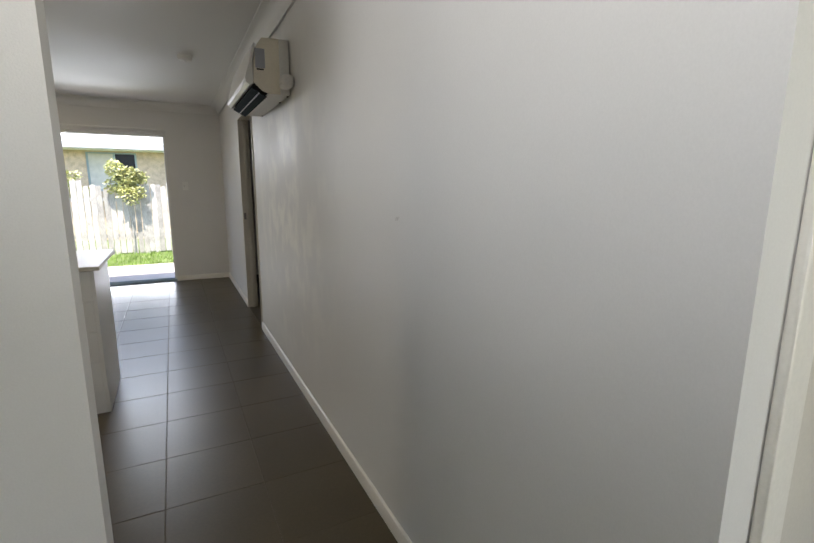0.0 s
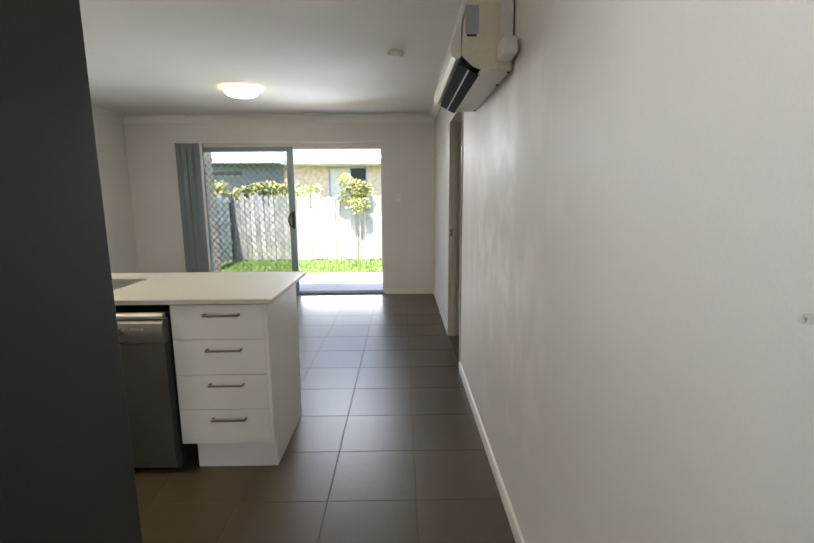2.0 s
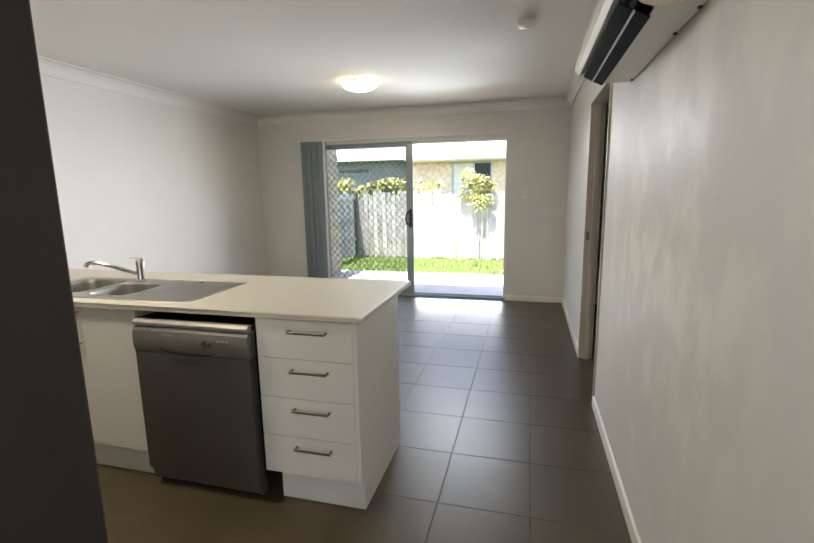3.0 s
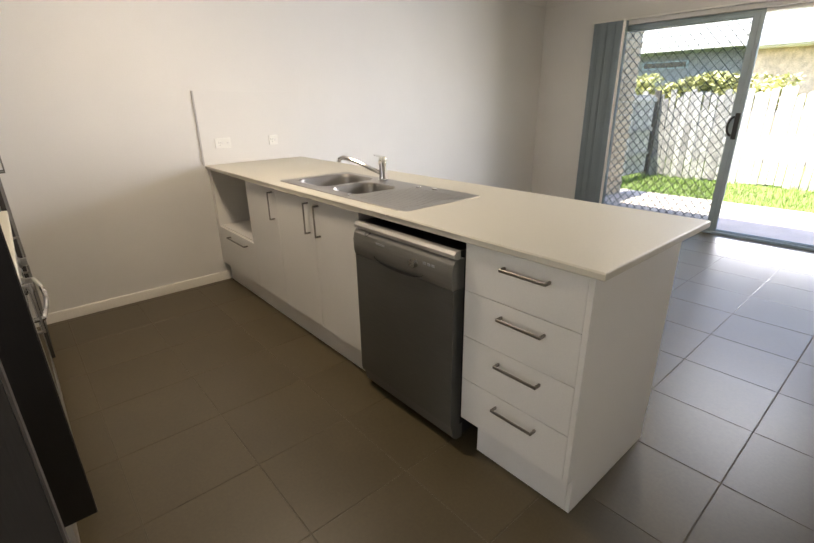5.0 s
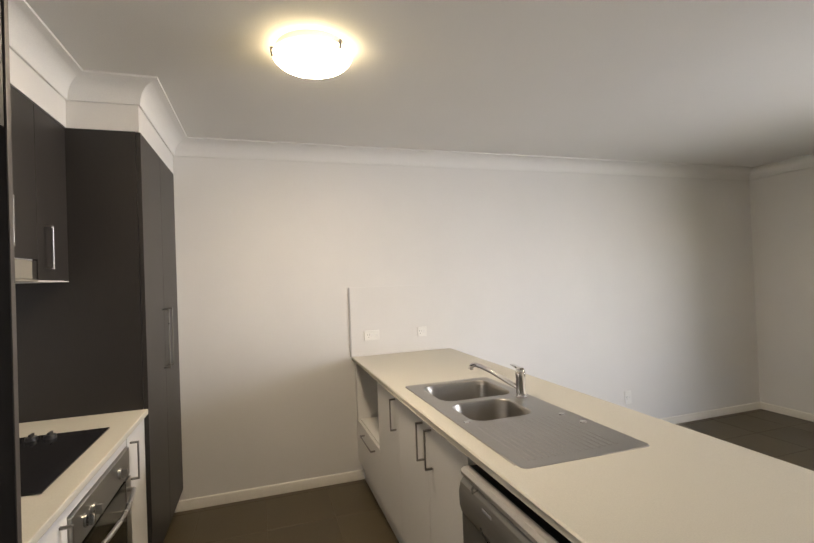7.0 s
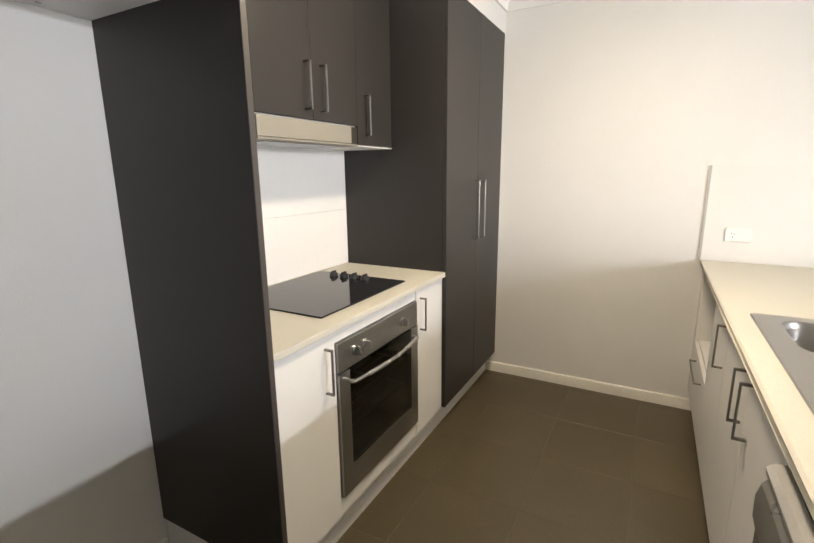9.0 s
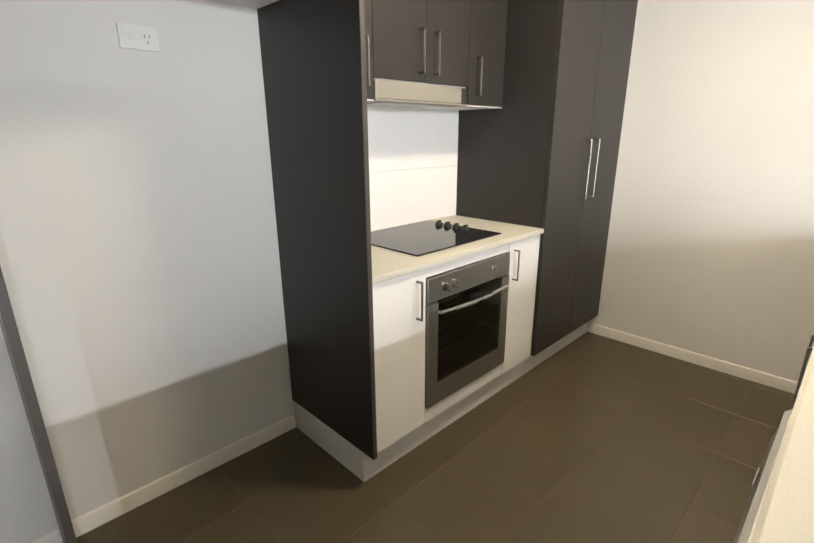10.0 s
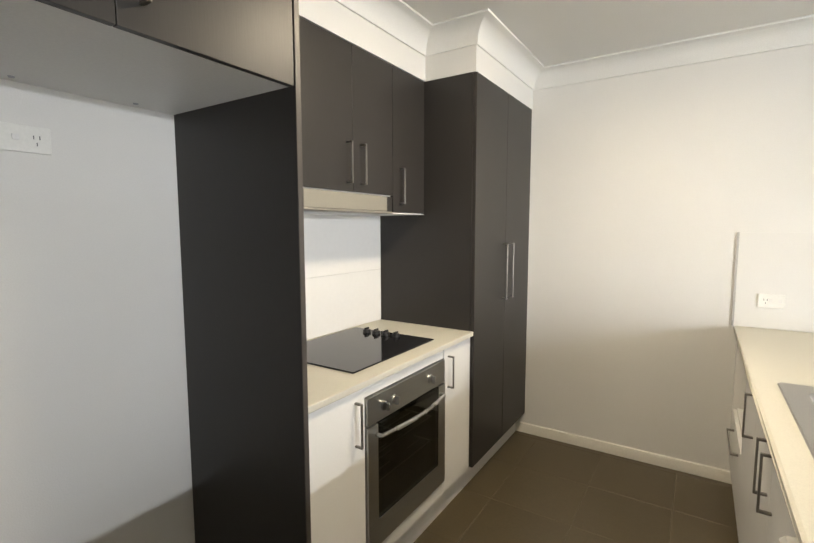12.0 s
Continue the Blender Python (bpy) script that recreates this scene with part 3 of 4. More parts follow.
part("pocket_handle", add_prism(bmesh.new(), arch + [(x, z + 0.010 * (1 - ((x + 1.885) / 0.150) ** 2)) for x, z in arch[-2:0:-1]], 1, 3.4335, 3.4385), BLACK, panel, "shallow curved finger pocket")
part("badge", boxes((-2.02, -1.965, 3.4355, 3.4372, 0.772, 0.780)), LABEL_GREY, panel)
part("marks", boxes((-1.735, -1.720, 3.4355, 3.4372, 0.760, 0.770), (-1.712, -1.697, 3.4355, 3.4372, 0.760, 0.770), (-1.690, -1.675, 3.4355, 3.4372, 0.760, 0.770)), LABEL_GREY, panel)
prof = [(3.478, 0.808), (3.462, 0.807), (3.448, 0.812), (3.446, 0.826), (3.456, 0.836), (3.478, 0.838)]
part("lid_edge", add_prism(bmesh.new(), prof, 0, DX0 - 0.001, DX1 + 0.001), DW_LID, dw, "pale grey lid edge")
part("lid", boxes((DX0, DX1, 3.479, 4.05, 0.816, 0.836), bevel=0.002), BLACK, dw, "black worktop plate")
prof = [(3.520, 0.018), (3.488, 0.018), (3.470, 0.034), (3.458, 0.086), (3.520, 0.086)]
part("plinth", add_prism(bmesh.new(), prof, 0, DX0 + 0.004, DX1 - 0.004), DW_STEEL, dw)
for x in (DX0 + 0.05, DX1 - 0.05):
    part("foot", add_rod(bmesh.new(), (x, 3.53, 0.0), (x, 3.53, 0.031), 0.018, 14), BLACK, dw)

# sink
sink = thing("kitchen_sink", (-2.53, 3.775, TOP), "stainless steel one-and-a-half bowl sink with a ridged drainer", "sink")


def bowl_ring(x0, x1, y0, y1, r, z, n=6):
    pts = []
    for cx, cy, a in ((x1 - r, y1 - r, 0), (x0 + r, y1 - r, 90), (x0 + r, y0 + r, 180), (x1 - r, y0 + r, 270)):
        for i in range(n + 1):
            t = radians(a + 90 * i / n)
            pts.append((cx + r * math.cos(t), cy + r * math.sin(t), z))
    return pts


def sink_deck():
    """The rim and deck with two openings, by a grid that leaves the bowls out."""
    bm = bmesh.new()
    z = TOP + 0.004
    x0, x1, y0, y1 = -3.066, -1.950, 3.537, 4.006
    outer = [bm.verts.new(p) for p in bowl_ring(x0, x1, y0, y1, 0.02, z)]
    edges = [bm.edges.new((outer[i], outer[(i + 1) % len(outer)])) for i in range(len(outer))]
    for b in BOWLS:
        ring = [bm.verts.new(p) for p in bowl_ring(*b, z)]
        edges += [bm.edges.new((ring[i], ring[(i + 1) % len(ring)])) for i in range(len(ring))]
    bmesh.ops.triangle_fill(bm, use_beauty=True, use_dissolve=False, edges=edges)
    low = [bm.verts.new(p) for p in bowl_ring(x0 - 0.004, x1 + 0.004, y0 - 0.004, y1 + 0.004, 0.022, TOP + 0.0004)]
    n = len(low)
    for i in range(n):
        bm.faces.new((outer[i], outer[(i + 1) % n], low[(i + 1) % n], low[i]))
    bmesh.ops.recalc_face_normals(bm, faces=bm.faces[:])
    return bm


def bowl(x0, x1, y0, y1, r, depth):
    bm = bmesh.new()
    z = TOP + 0.004
    steps = ((0, 0), (0.004, 0.004), (0.010, 0.02), (0.014, depth - 0.04), (0.022, depth - 0.015), (0.045, depth), (0.09, depth + 0.003))
    rings = [[bm.verts.new(p) for p in bowl_ring(x0 + i, x1 - i, y0 + i, y1 - i, max(r - i * 0.5, 0.008), z - dz)] for i, dz in steps]
    for a, b in zip(rings, rings[1:]):
        for i in range(len(a)):
            bm.faces.new((a[i], b[i], b[(i + 1) % len(a)], a[(i + 1) % len(a)]))
    bm.faces.new(rings[-1])
    bmesh.ops.recalc_face_normals(bm, faces=bm.faces[:])
    bmesh.ops.reverse_faces(bm, faces=bm.faces[:])
    return bm


BOWLS = ((-3.015, -2.690, 3.600, 3.965, 0.07), (-2.650, -2.385, 3.600, 3.880, 0.06))
part("deck", sink_deck(), SINK_STEEL, sink)
for b, dep in zip(BOWLS, (0.165, 0.13)):
    bo = part("bowl", bowl(*b, dep), SINK_STEEL, sink)
    w = bmesh.new()
    add_lathe(w, [(0.044, 0.0), (0.044, 0.004), (0.030, 0.005), (0.026, 0.002)], ((b[0] + b[1]) / 2, (b[2] + b[3]) / 2, TOP - dep + 0.0015), 20)
    part("drain", w, CHROME, bo)
for i in range(15):
    bm = bmesh.new()
    yy = 3.588 + 0.0235 * i
    add_prism(bm, [(yy - 0.007, TOP + 0.0035), (yy - 0.003, TOP + 0.0052), (yy + 0.003, TOP + 0.0052), (yy + 0.007, TOP + 0.0035)], 0, -2.335, -2.000)
    part("drainer_ridge", bm, SINK_STEEL, sink)
for x, y in ((-2.33, 3.955), (-2.22, 3.965), (-2.40, 3.575)):
    bm = bmesh.new()
    add_lathe(bm, [(0.013, 0), (0.012, 0.003), (0.004, 0.0045)], (x, y, TOP + 0.0042), 16)
    part("hole_plug", bm, CHROME, sink)

tap = thing("mixer_tap", (-2.622, 3.953, TOP + 0.004), "chrome single-lever kitchen mixer tap with a swivel spout", "tap")
bm = bmesh.new()
add_lathe(bm, [(0.027, 0.0), (0.027, 0.006), (0.022, 0.010), (0.021, 0.085), (0.023, 0.092), (0.023, 0.118), (0.018, 0.126)], (-2.622, 3.953, TOP + 0.0045), 24)
part("body", bm, CHROME, tap)
bm = bmesh.new()
arc = [(-2.634, 3.946, 0.945), (-2.690, 3.918, 0.969), (-2.760, 3.884, 1.000), (-2.815, 3.857, 1.018), (-2.850, 3.840, 1.023), (-2.872, 3.829, 1.015)]
add_tube(bm, arc, 0.0115, 14)
add_rod(bm, arc[-1], (-2.875, 3.8275, 0.998), 0.013, 14)
part("spout", bm, CHROME, tap)
bm = bmesh.new()
add_prism(bm, [(-2.607, 1.030), (-2.640, 1.030), (-2.690, 1.038), (-2.692, 1.043), (-2.642, 1.040), (-2.607, 1.038)], 1, 3.944, 3.962)
part("lever", bm, CHROME, tap)

# splash panel and outlets on the west wall
sp = thing("splashback", (WX, 3.86, TOP), "white splashback panel with grey edge strip above the island", "splashback")
part("panel", boxes((WX + 0.0005, WX + 0.007, 3.462, 4.27, TOP + 0.001, 1.41), bevel=0.001), PAINT, sp)
part("edge_strip", boxes((WX + 0.0005, WX + 0.0085, 3.450, 3.4615, TOP + 0.001, 1.412), bevel=0.001), EDGE_STRIP, sp, "grey metal edge strip")


def outlet_plate(name, centre, axis, facing, w, h, label, switches=2, category="power outlet"):
    """A wall plate with rocker switches and three-pin slots."""
    cx, cy, cz = centre
    ob = thing(name, centre, label, category, "wall outlets")

    def bx(u0, u1, z0, z1, d0, d1, bev):
        if axis == "x":
            return (cx + facing * d0 if facing > 0 else cx - d1, cx + facing * d1 if facing > 0 else cx - d0, cy + u0, cy + u1, cz + z0, cz + z1)
        return (cx + u0, cx + u1, cy + d0 if facing > 0 else cy - d1, cy + d1 if facing > 0 else cy - d0, cz + z0, cz + z1)
    b = bmesh.new()
    add_box(b, *bx(-w / 2, w / 2, -h / 2, h / 2, 0.0005, 0.009, 0), bevel=0.002)
    part("plate", b, PLASTIC, ob)
    for i in range(switches):
        u0 = w * (0.20 if switches == 1 else -0.02 + 0.34 * i)
        b = bmesh.new()
        add_box(b, *bx(u0 - 0.008, u0 + 0.008, -0.006, 0.010, 0.0095, 0.013, 0), bevel=0.001)
        part("switch", b, UNDER, ob)
    for i, (du, dz) in enumerate(((-0.008, 0.006), (0.006, 0.006), (-0.001, -0.012))):
        b = bmesh.new()
        add_box(b, *bx(-w * 0.20 + du - 0.0012, -w * 0.20 + du + 0.0012, dz - 0.005, dz + 0.005, 0.0092, 0.0100, 0))
        part("slot", b, GRILLE, ob)
    return ob


outlet_plate("power_outlet", (WX + 0.007, 3.615, 1.050), "x", 1, 0.115, 0.072, "white double power outlet on the splashback")
outlet_plate("power_outlet", (WX + 0.007, 4.015, 1.050), "x", 1, 0.072, 0.115 * 0.63, "small white wall outlet with a dark dot", 1)
outlet_plate("power_outlet", (WX, 5.97, 0.31), "x", 1, 0.072, 0.115, "white wall outlet low on the plain wall", 1)
outlet_plate("power_outlet", (-1.582, SY, 1.682), "y", 1, 0.116, 0.073, "white single power outlet in the empty fridge bay", 1)
outlet_plate("light_switch", (-0.495, NY, 1.345), "y", -1, 0.072, 0.115, "white light switch plate beside the sliding door", 1, "light switch")

# ---- stove run ----
SF = 2.300
bench = thing("stove_benchtop", (-2.62, 2.0, SLAB), "cream laminate benchtop around the cooktop", "benchtop")
bm = boxes((-3.218, -2.030, SY + 0.002, 2.318, SLAB, TOP), bevel=0.004)
part("top", bm, BENCH, bench)
u = thing("oven_cabinet", (-2.62, 2.0, 0.0), "white laminate cabinet with narrow doors either side of the oven", "cabinet")
part("body", boxes((-2.046, -2.030, SY + 0.002, SF - 0.02, 0.15, SLAB - 0.002), (-2.336, -2.322, SY + 0.002, SF - 0.02, 0.15, SLAB - 0.002), (-2.934, -2.920, SY + 0.002, SF - 0.02, 0.15, SLAB - 0.002), (-3.216, -3.200, SY + 0.002, SF - 0.02, 0.15, SLAB - 0.002), (-3.200, -2.046, SY + 0.002, SF - 0.02, 0.15, 0.165)), WHITE, u)
d = part("door", front(-2.326, -2.032, 0.15, SLAB - 0.004, SF, 1), WHITE, u)
part("handle", bar_handle((-2.272, SF, 0.666), (-2.272, SF, 0.830), OUT_N), NICKEL, d)
d = part("door", front(-3.216, -2.928, 0.15, SLAB - 0.004, SF, 1), WHITE, u)
part("handle", bar_handle((-2.968, SF, 0.672), (-2.968, SF, 0.830), OUT_N), NICKEL, d)
part("filler_panel", front(-2.928, -2.326, 0.826, SLAB - 0.004, SF - 0.003, 1), WHITE, u)
part("filler_panel", front(-2.928, -2.326, 0.15, 0.222, SF - 0.002, 1), WHITE, u)
part("kickboard", boxes((-3.60, -2.012, 2.235, 2.250, 0, 0.149), (-2.028, -2.012, SY + 0.015, 2.235, 0, 0.149), (-4.10, -3.60, 2.235, 2.250, 0, 0.149)), WHITE, u)

oven = thing("wall_oven", (-2.627, 2.03, 0.226), "stainless steel built-in electric oven with a dark glass door", "oven")
OX0, OX1, OZ0, OZ1 = -2.923, -2.331, 0.226, 0.822
part("body", boxes((OX0 + 0.012, OX1 - 0.012, 1.78, 2.295, OZ0 + 0.01, OZ0 + 0.03), (OX0 + 0.012, OX1 - 0.012, 1.78, 2.295, OZ1 - 0.05, OZ1 - 0.01), (OX0 + 0.012, OX0 + 0.03, 1.78, 2.295, OZ0 + 0.03, OZ1 - 0.05), (OX1 - 0.03, OX1 - 0.012, 1.78, 2.295, OZ0 + 0.03, OZ1 - 0.05), (OX0 + 0.03, OX1 - 0.03, 1.78, 1.80, OZ0 + 0.03, OZ1 - 0.05)), CAVITY, oven)
cp = part("control_panel", boxes((OX0, OX1, 2.297, 2.318, 0.716, OZ1), bevel=0.002), STEEL_DARK, oven)
for x in (-2.432, -2.500, -2.786):
    k = bmesh.new()
    add_rod(k, (x, 2.3185, 0.768), (x, 2.326, 0.768), 0.020, 20)
    add_box(k, x - 0.005, x + 0.005, 2.326, 2.346, 0.752, 0.784, bevel=0.002)
    part("knob", k, STEEL, cp)
dr = part("door", boxes((OX0, OX0 + 0.062, 2.297, 2.320, OZ0, 0.710), (OX1 - 0.062, OX1, 2.297, 2.320, OZ0, 0.710), (OX0 + 0.062, OX1 - 0.062, 2.297, 2.320, OZ0, OZ0 + 0.105)), STEEL_DARK, oven)
OVEN_GLASS = glass("smoked_glass", (0.17, 0.20, 0.195))
OVEN_GLASS.node_tree.nodes["Principled BSDF"].inputs["IOR"].default_value = 1.45
part("glass", boxes((OX0 + 0.0625, OX1 - 0.0625, 2.310, 2.3185, OZ0 + 0.1055, 0.709)), OVEN_GLASS, dr, "dark glass window")
hb = bmesh.new()
n = 14
pts = []
for i in range(n + 1):
    s = i / n
    pts.append((OX0 + 0.055 + (OX1 - OX0 - 0.11) * s, 2.345 + 0.022 * math.sin(math.pi * s), 0.672))
foot0, foot1 = (pts[0][0] - 0.004, 2.3195, 0.672), (pts[-1][0] + 0.004, 2.3195, 0.672)
add_tube(hb, [foot0, (foot0[0] + 0.001, 2.334, 0.672)] + pts + [(foot1[0] - 0.001, 2.334, 0.672), foot1], 0.0085, 12)
part("handle", hb, STEEL, dr, "bowed steel bar handle")
for z in (0.43, 0.55):
    r = bmesh.new()
    for y in np.linspace(1.84, 2.26, 9):
        add_rod(r, (OX0 + 0.031, y, z), (OX1 - 0.031, y, z), 0.0028, 6)
    add_rod(r, (OX0 + 0.04, 1.84, z), (OX0 + 0.04, 2.26, z), 0.004, 6)
    add_rod(r, (OX1 - 0.04, 1.84, z), (OX1 - 0.04, 2.26, z), 0.004, 6)
    part("wire_rack", r, STEEL, oven)

oven.location.y -= 0.010       # the front sits nearly flush with the doors

hob = thing("cooktop", (-2.64, 1.99, TOP), "black glass electric cooktop with four knobs", "cooktop")
part("glass", boxes((-2.946, -2.342, 1.752, 2.236, TOP + 0.0006, TOP + 0.007), bevel=0.002), BLACK_GLASS, hob)
for i in range(4):
    k = bmesh.new()
    y = 1.875 + 0.060 * i
    add_lathe(k, [(0.021, 0.0), (0.020, 0.012), (0.017, 0.015)], (-2.885, y, TOP + 0.0072), 20)
    add_box(k, -2.901, -2.869, y - 0.0045, y + 0.0045, TOP + 0.022, TOP + 0.032, bevel=0.002)
    part("knob", k, BLACK, hob)

sb = thing("stove_splashback", (-2.62, SY, TOP), "white glazed wall tiles behind the cooktop", "splashback")
GLAZE = material("white_glazed_tile", (0.80, 0.79, 0.77), 0.18, rough_vary=0.03, scale=2, vary=0.01, fine=40, fine_vary=0.01, bump=0.004, each=0.012)
part("grout_bed", boxes((-3.216, -2.030, SY + 0.0005, SY + 0.0035, TOP + 0.001, 1.512)), UNDER, sb)
for z0, z1 in ((TOP + 0.002, 1.199), (1.2005, 1.4985), (1.500, 1.512)):
    for x0, x1 in ((-3.216, -2.031),):
        part("tile", boxes((x0, x1, SY + 0.003, SY + 0.0085, z0, z1), bevel=0.0008), GLAZE, sb)

# dark panels and pantry
EDGE = material("dark_edge_band", (0.062, 0.054, 0.048), 0.45, rough_vary=0.03, scale=2, vary=0.05, bump=0.0)
for x0, x1, z0, words in ((-2.029, -2.010, 0.15, "tall dark wood-grain panel between fridge bay and stove"), (-1.091, -1.072, 0.002, "tall dark wood-grain panel at the corridor end")):
    fp = thing("fridge_side_panel", ((x0 + x1) / 2, 2.0, z0), words, "panel", "dark panels")
    part("board", boxes((x0, x1, SY + 0.001, 2.317, z0, 2.208)), DARK, fp)
    part("edge_band", boxes((x0, x1, 2.3172, 2.320, z0, 2.208), bevel=0.001), EDGE, fp, "paler edge band")

pantry = thing("pantry_cupboard", (-3.65, 2.0, 0.15), "tall dark wood-grain pantry cupboard with two closed doors", "pantry")
part("side_panel", boxes((-3.238, -3.220, SY + 0.001, 2.297, 0.15, 2.208), bevel=0.001), DARK, pantry)
part("body", boxes((-4.095, -3.238, SY + 0.001, 2.296, 0.15, 2.207)), UNDER, pantry)
for x0, x1, hx in ((-4.088, -3.655, -3.712), (-3.655, -3.221, -3.612)):
    d = part("door", front(x0, x1, 0.152, 2.208, 2.318, 1, 0.019), DARK, pantry)
    part("handle", bar_handle((hx, 2.318, 1.018), (hx, 2.318, 1.348), OUT_N, w=0.009), NICKEL, d)
part("filler_strip", boxes((WX + 0.001, -4.0885, 2.26, 2.300, 0.15, 2.208)), UNDER, pantry)

# wall cupboards
UF = 2.016
up = thing("wall_cupboard", (-2.62, 1.87, 1.512), "dark wood-grain wall cupboards over the cooktop", "wall cupboard")
part("body", boxes((-2.320, -2.030, SY + 0.001, UF - 0.019, 1.512, 2.208), (-3.219, -2.920, SY + 0.001, UF - 0.019, 1.512, 2.208), (-2.920, -2.320, SY + 0.001, UF - 0.019, 1.592, 2.208)), UNDER, up)
for x0, x1, z0, hx, h0 in ((-2.322, -2.031, 1.514, -2.272, 1.557), (-2.622, -2.322, 1.594, -2.582, 1.626), (-2.922, -2.622, 1.594, -2.676, 1.626), (-3.219, -2.922, 1.514, -2.985, 1.557)):
    d = part("door", front(x0, x1, z0, 2.208, UF, 1), DARK, up)
    part("handle", bar_handle((hx, UF, h0), (hx, UF, h0 + 0.176), OUT_N), NICKEL, d)
part("underside", boxes((-3.219, -2.922, SY + 0.001, UF, 1.5075, 1.5115)), UNDER, up)
part("underside", boxes((-2.320, -2.031, SY + 0.001, UF, 1.5075, 1.5115)), UNDER, up)

hood = thing("range_hood", (-2.62, 1.87, 1.515), "pale slide-out range hood under the wall cupboards", "range hood")
part("body", boxes((-2.918, -2.324, SY + 0.010, UF - 0.03, 1.520, 1.590), bevel=0.002), PLASTIC, hood)
part("front_strip", boxes((-2.868, -2.324, UF - 0.03, UF + 0.004, 1.517, 1.588), bevel=0.003), HOOD_STRIP, hood, "pale metal front strip")
part("end_block", boxes((-2.918, -2.869, UF - 0.03, UF - 0.002, 1.517, 1.588), bevel=0.002), DARK, hood)
part("lower_plate", boxes((-2.916, -2.326, SY + 0.010, UF + 0.003, 1.508, 1.516), bevel=0.002), HOOD_STRIP, hood)
part("filter", boxes((-2.86, -2.40, 1.76, 1.97, 1.5045, 1.5075)), STEEL_DARK, hood)

# cupboard over the fridge bay
fc = thing("overhead_cupboard", (-1.55, 2.0, 1.832), "dark wood-grain cupboard over the empty fridge bay", "wall cupboard")
part("body", boxes((-2.008, -1.093, SY + 0.001, 2.296, 1.832, 2.208)), UNDER, fc, "white underside and carcass")
for x0, x1, hx in ((-2.009, -1.550, -1.600), (-1.550, -1.092, -1.493)):
    d = part("door", front(x0, x1, 1.829, 2.208, 2.316, 1), DARK, fc)
    part("handle", bar_handle((hx, 2.316, 1.884), (hx, 2.316, 2.058), OUT_N), NICKEL, d)
for x in (-1.24, -1.55, -1.86):
    b = bmesh.new()
    add_lathe(b, [(0.008, 0), (0.007, -0.003), (0.003, -0.004)], (x, 1.76, 1.8318), 12)
    part("screw_cap", b, LABEL_GREY, fc)


# ---- ceiling and wall fixtures ----
def oyster(x, y, label, lit):
    ob = thing("ceiling_light", (x, y, H), label, "ceiling light", "round ceiling lights")
    b = bmesh.new()
    add_lathe(b, [(0.146, -0.0005), (0.150, -0.030), (0.148, -0.0335)], (x, y, H), 36)
    part("base", b, PLASTIC, ob)
    b = bmesh.new()
    curve = [(0.160 * math.cos(a), -0.042 - 0.046 * math.sin(a)) for a in (0.2, 0.4, 0.55, 0.7, 0.85, 1.0, 1.2, 1.4, 1.52)]
    add_lathe(b, [(0.140, -0.034), (0.160, -0.034), (0.164, -0.038)] + curve[:3] + [(0.120, -0.064)], (x, y, H), 40)
    part("shade_rim", b, LAMP_RIM, ob, "dim upper rim of the glass dish")
    b = bmesh.new()
    add_lathe(b, [(0.120, -0.066), (curve[2][0] - 0.0005, curve[2][1] - 0.0005)] + curve[3:], (x, y, H), 40)
    part("shade", b, lit, ob, "glowing frosted glass dish")
    for k in range(3):
        a = radians(35 + 120 * k)
        b = bmesh.new()
        c, s = math.cos(a), math.sin(a)
        add_rod(b, (x + 0.11 * c, y + 0.11 * s, H - 0.020), (x + 0.168 * c, y + 0.168 * s, H - 0.026), 0.005, 8)
        add_rod(b, (x + 0.166 * c, y + 0.166 * s, H - 0.020), (x + 0.162 * c, y + 0.162 * s, H - 0.056), 0.006, 8)
        part("clip", b, NICKEL, ob)
    return ob


oyster(-2.70, 3.075, "round frosted glass ceiling light, lit, over the kitchen", LAMP)
oyster(-2.03, 6.12, "round frosted glass ceiling light, lit, over the living area", LAMP_WEAK)
sm = thing("smoke_detector", (-0.485, 5.0, H), "round white smoke detector on the ceiling", "smoke detector")
b = bmesh.new()
add_lathe(b, [(0.060, -0.0005), (0.060, -0.012), (0.050, -0.036), (0.030, -0.042)], (-0.485, 5.0, H), 28)
part("body", b, PLASTIC, sm)
b = bmesh.new()
add_lathe(b, [(0.012, -0.041), (0.010, -0.046)], (-0.485, 5.0, H), 12)
part("test_button", b, UNDER, sm)

ac = thing("air_conditioner", (-0.105, 3.77, 1.88), "white split-system air conditioner with yellowed end, high on the corridor wall", "air conditioner")
AY0, AY1 = 3.300, 4.245
prof = [(-0.001, 1.880), (-0.125, 1.880), (-0.125, 1.905), (-0.200, 1.950), (-0.205, 1.990), (-0.200, 2.060), (-0.180, 2.140), (-0.150, 2.180), (-0.001, 2.185)]
part("body", add_prism(bmesh.new(), prof, 1, AY0 + 0.004, AY1 - 0.004), PLASTIC, ac)
part("end_cap", add_prism(bmesh.new(), [(-0.056, 1.880), (-0.127, 1.880), (-0.160, 1.892), (-0.207, 1.935)] + prof[4:8] + [(-0.056, 2.184)], 1, AY0, AY0 + 0.004), PLASTIC_OLD, ac, "yellowed plastic end")
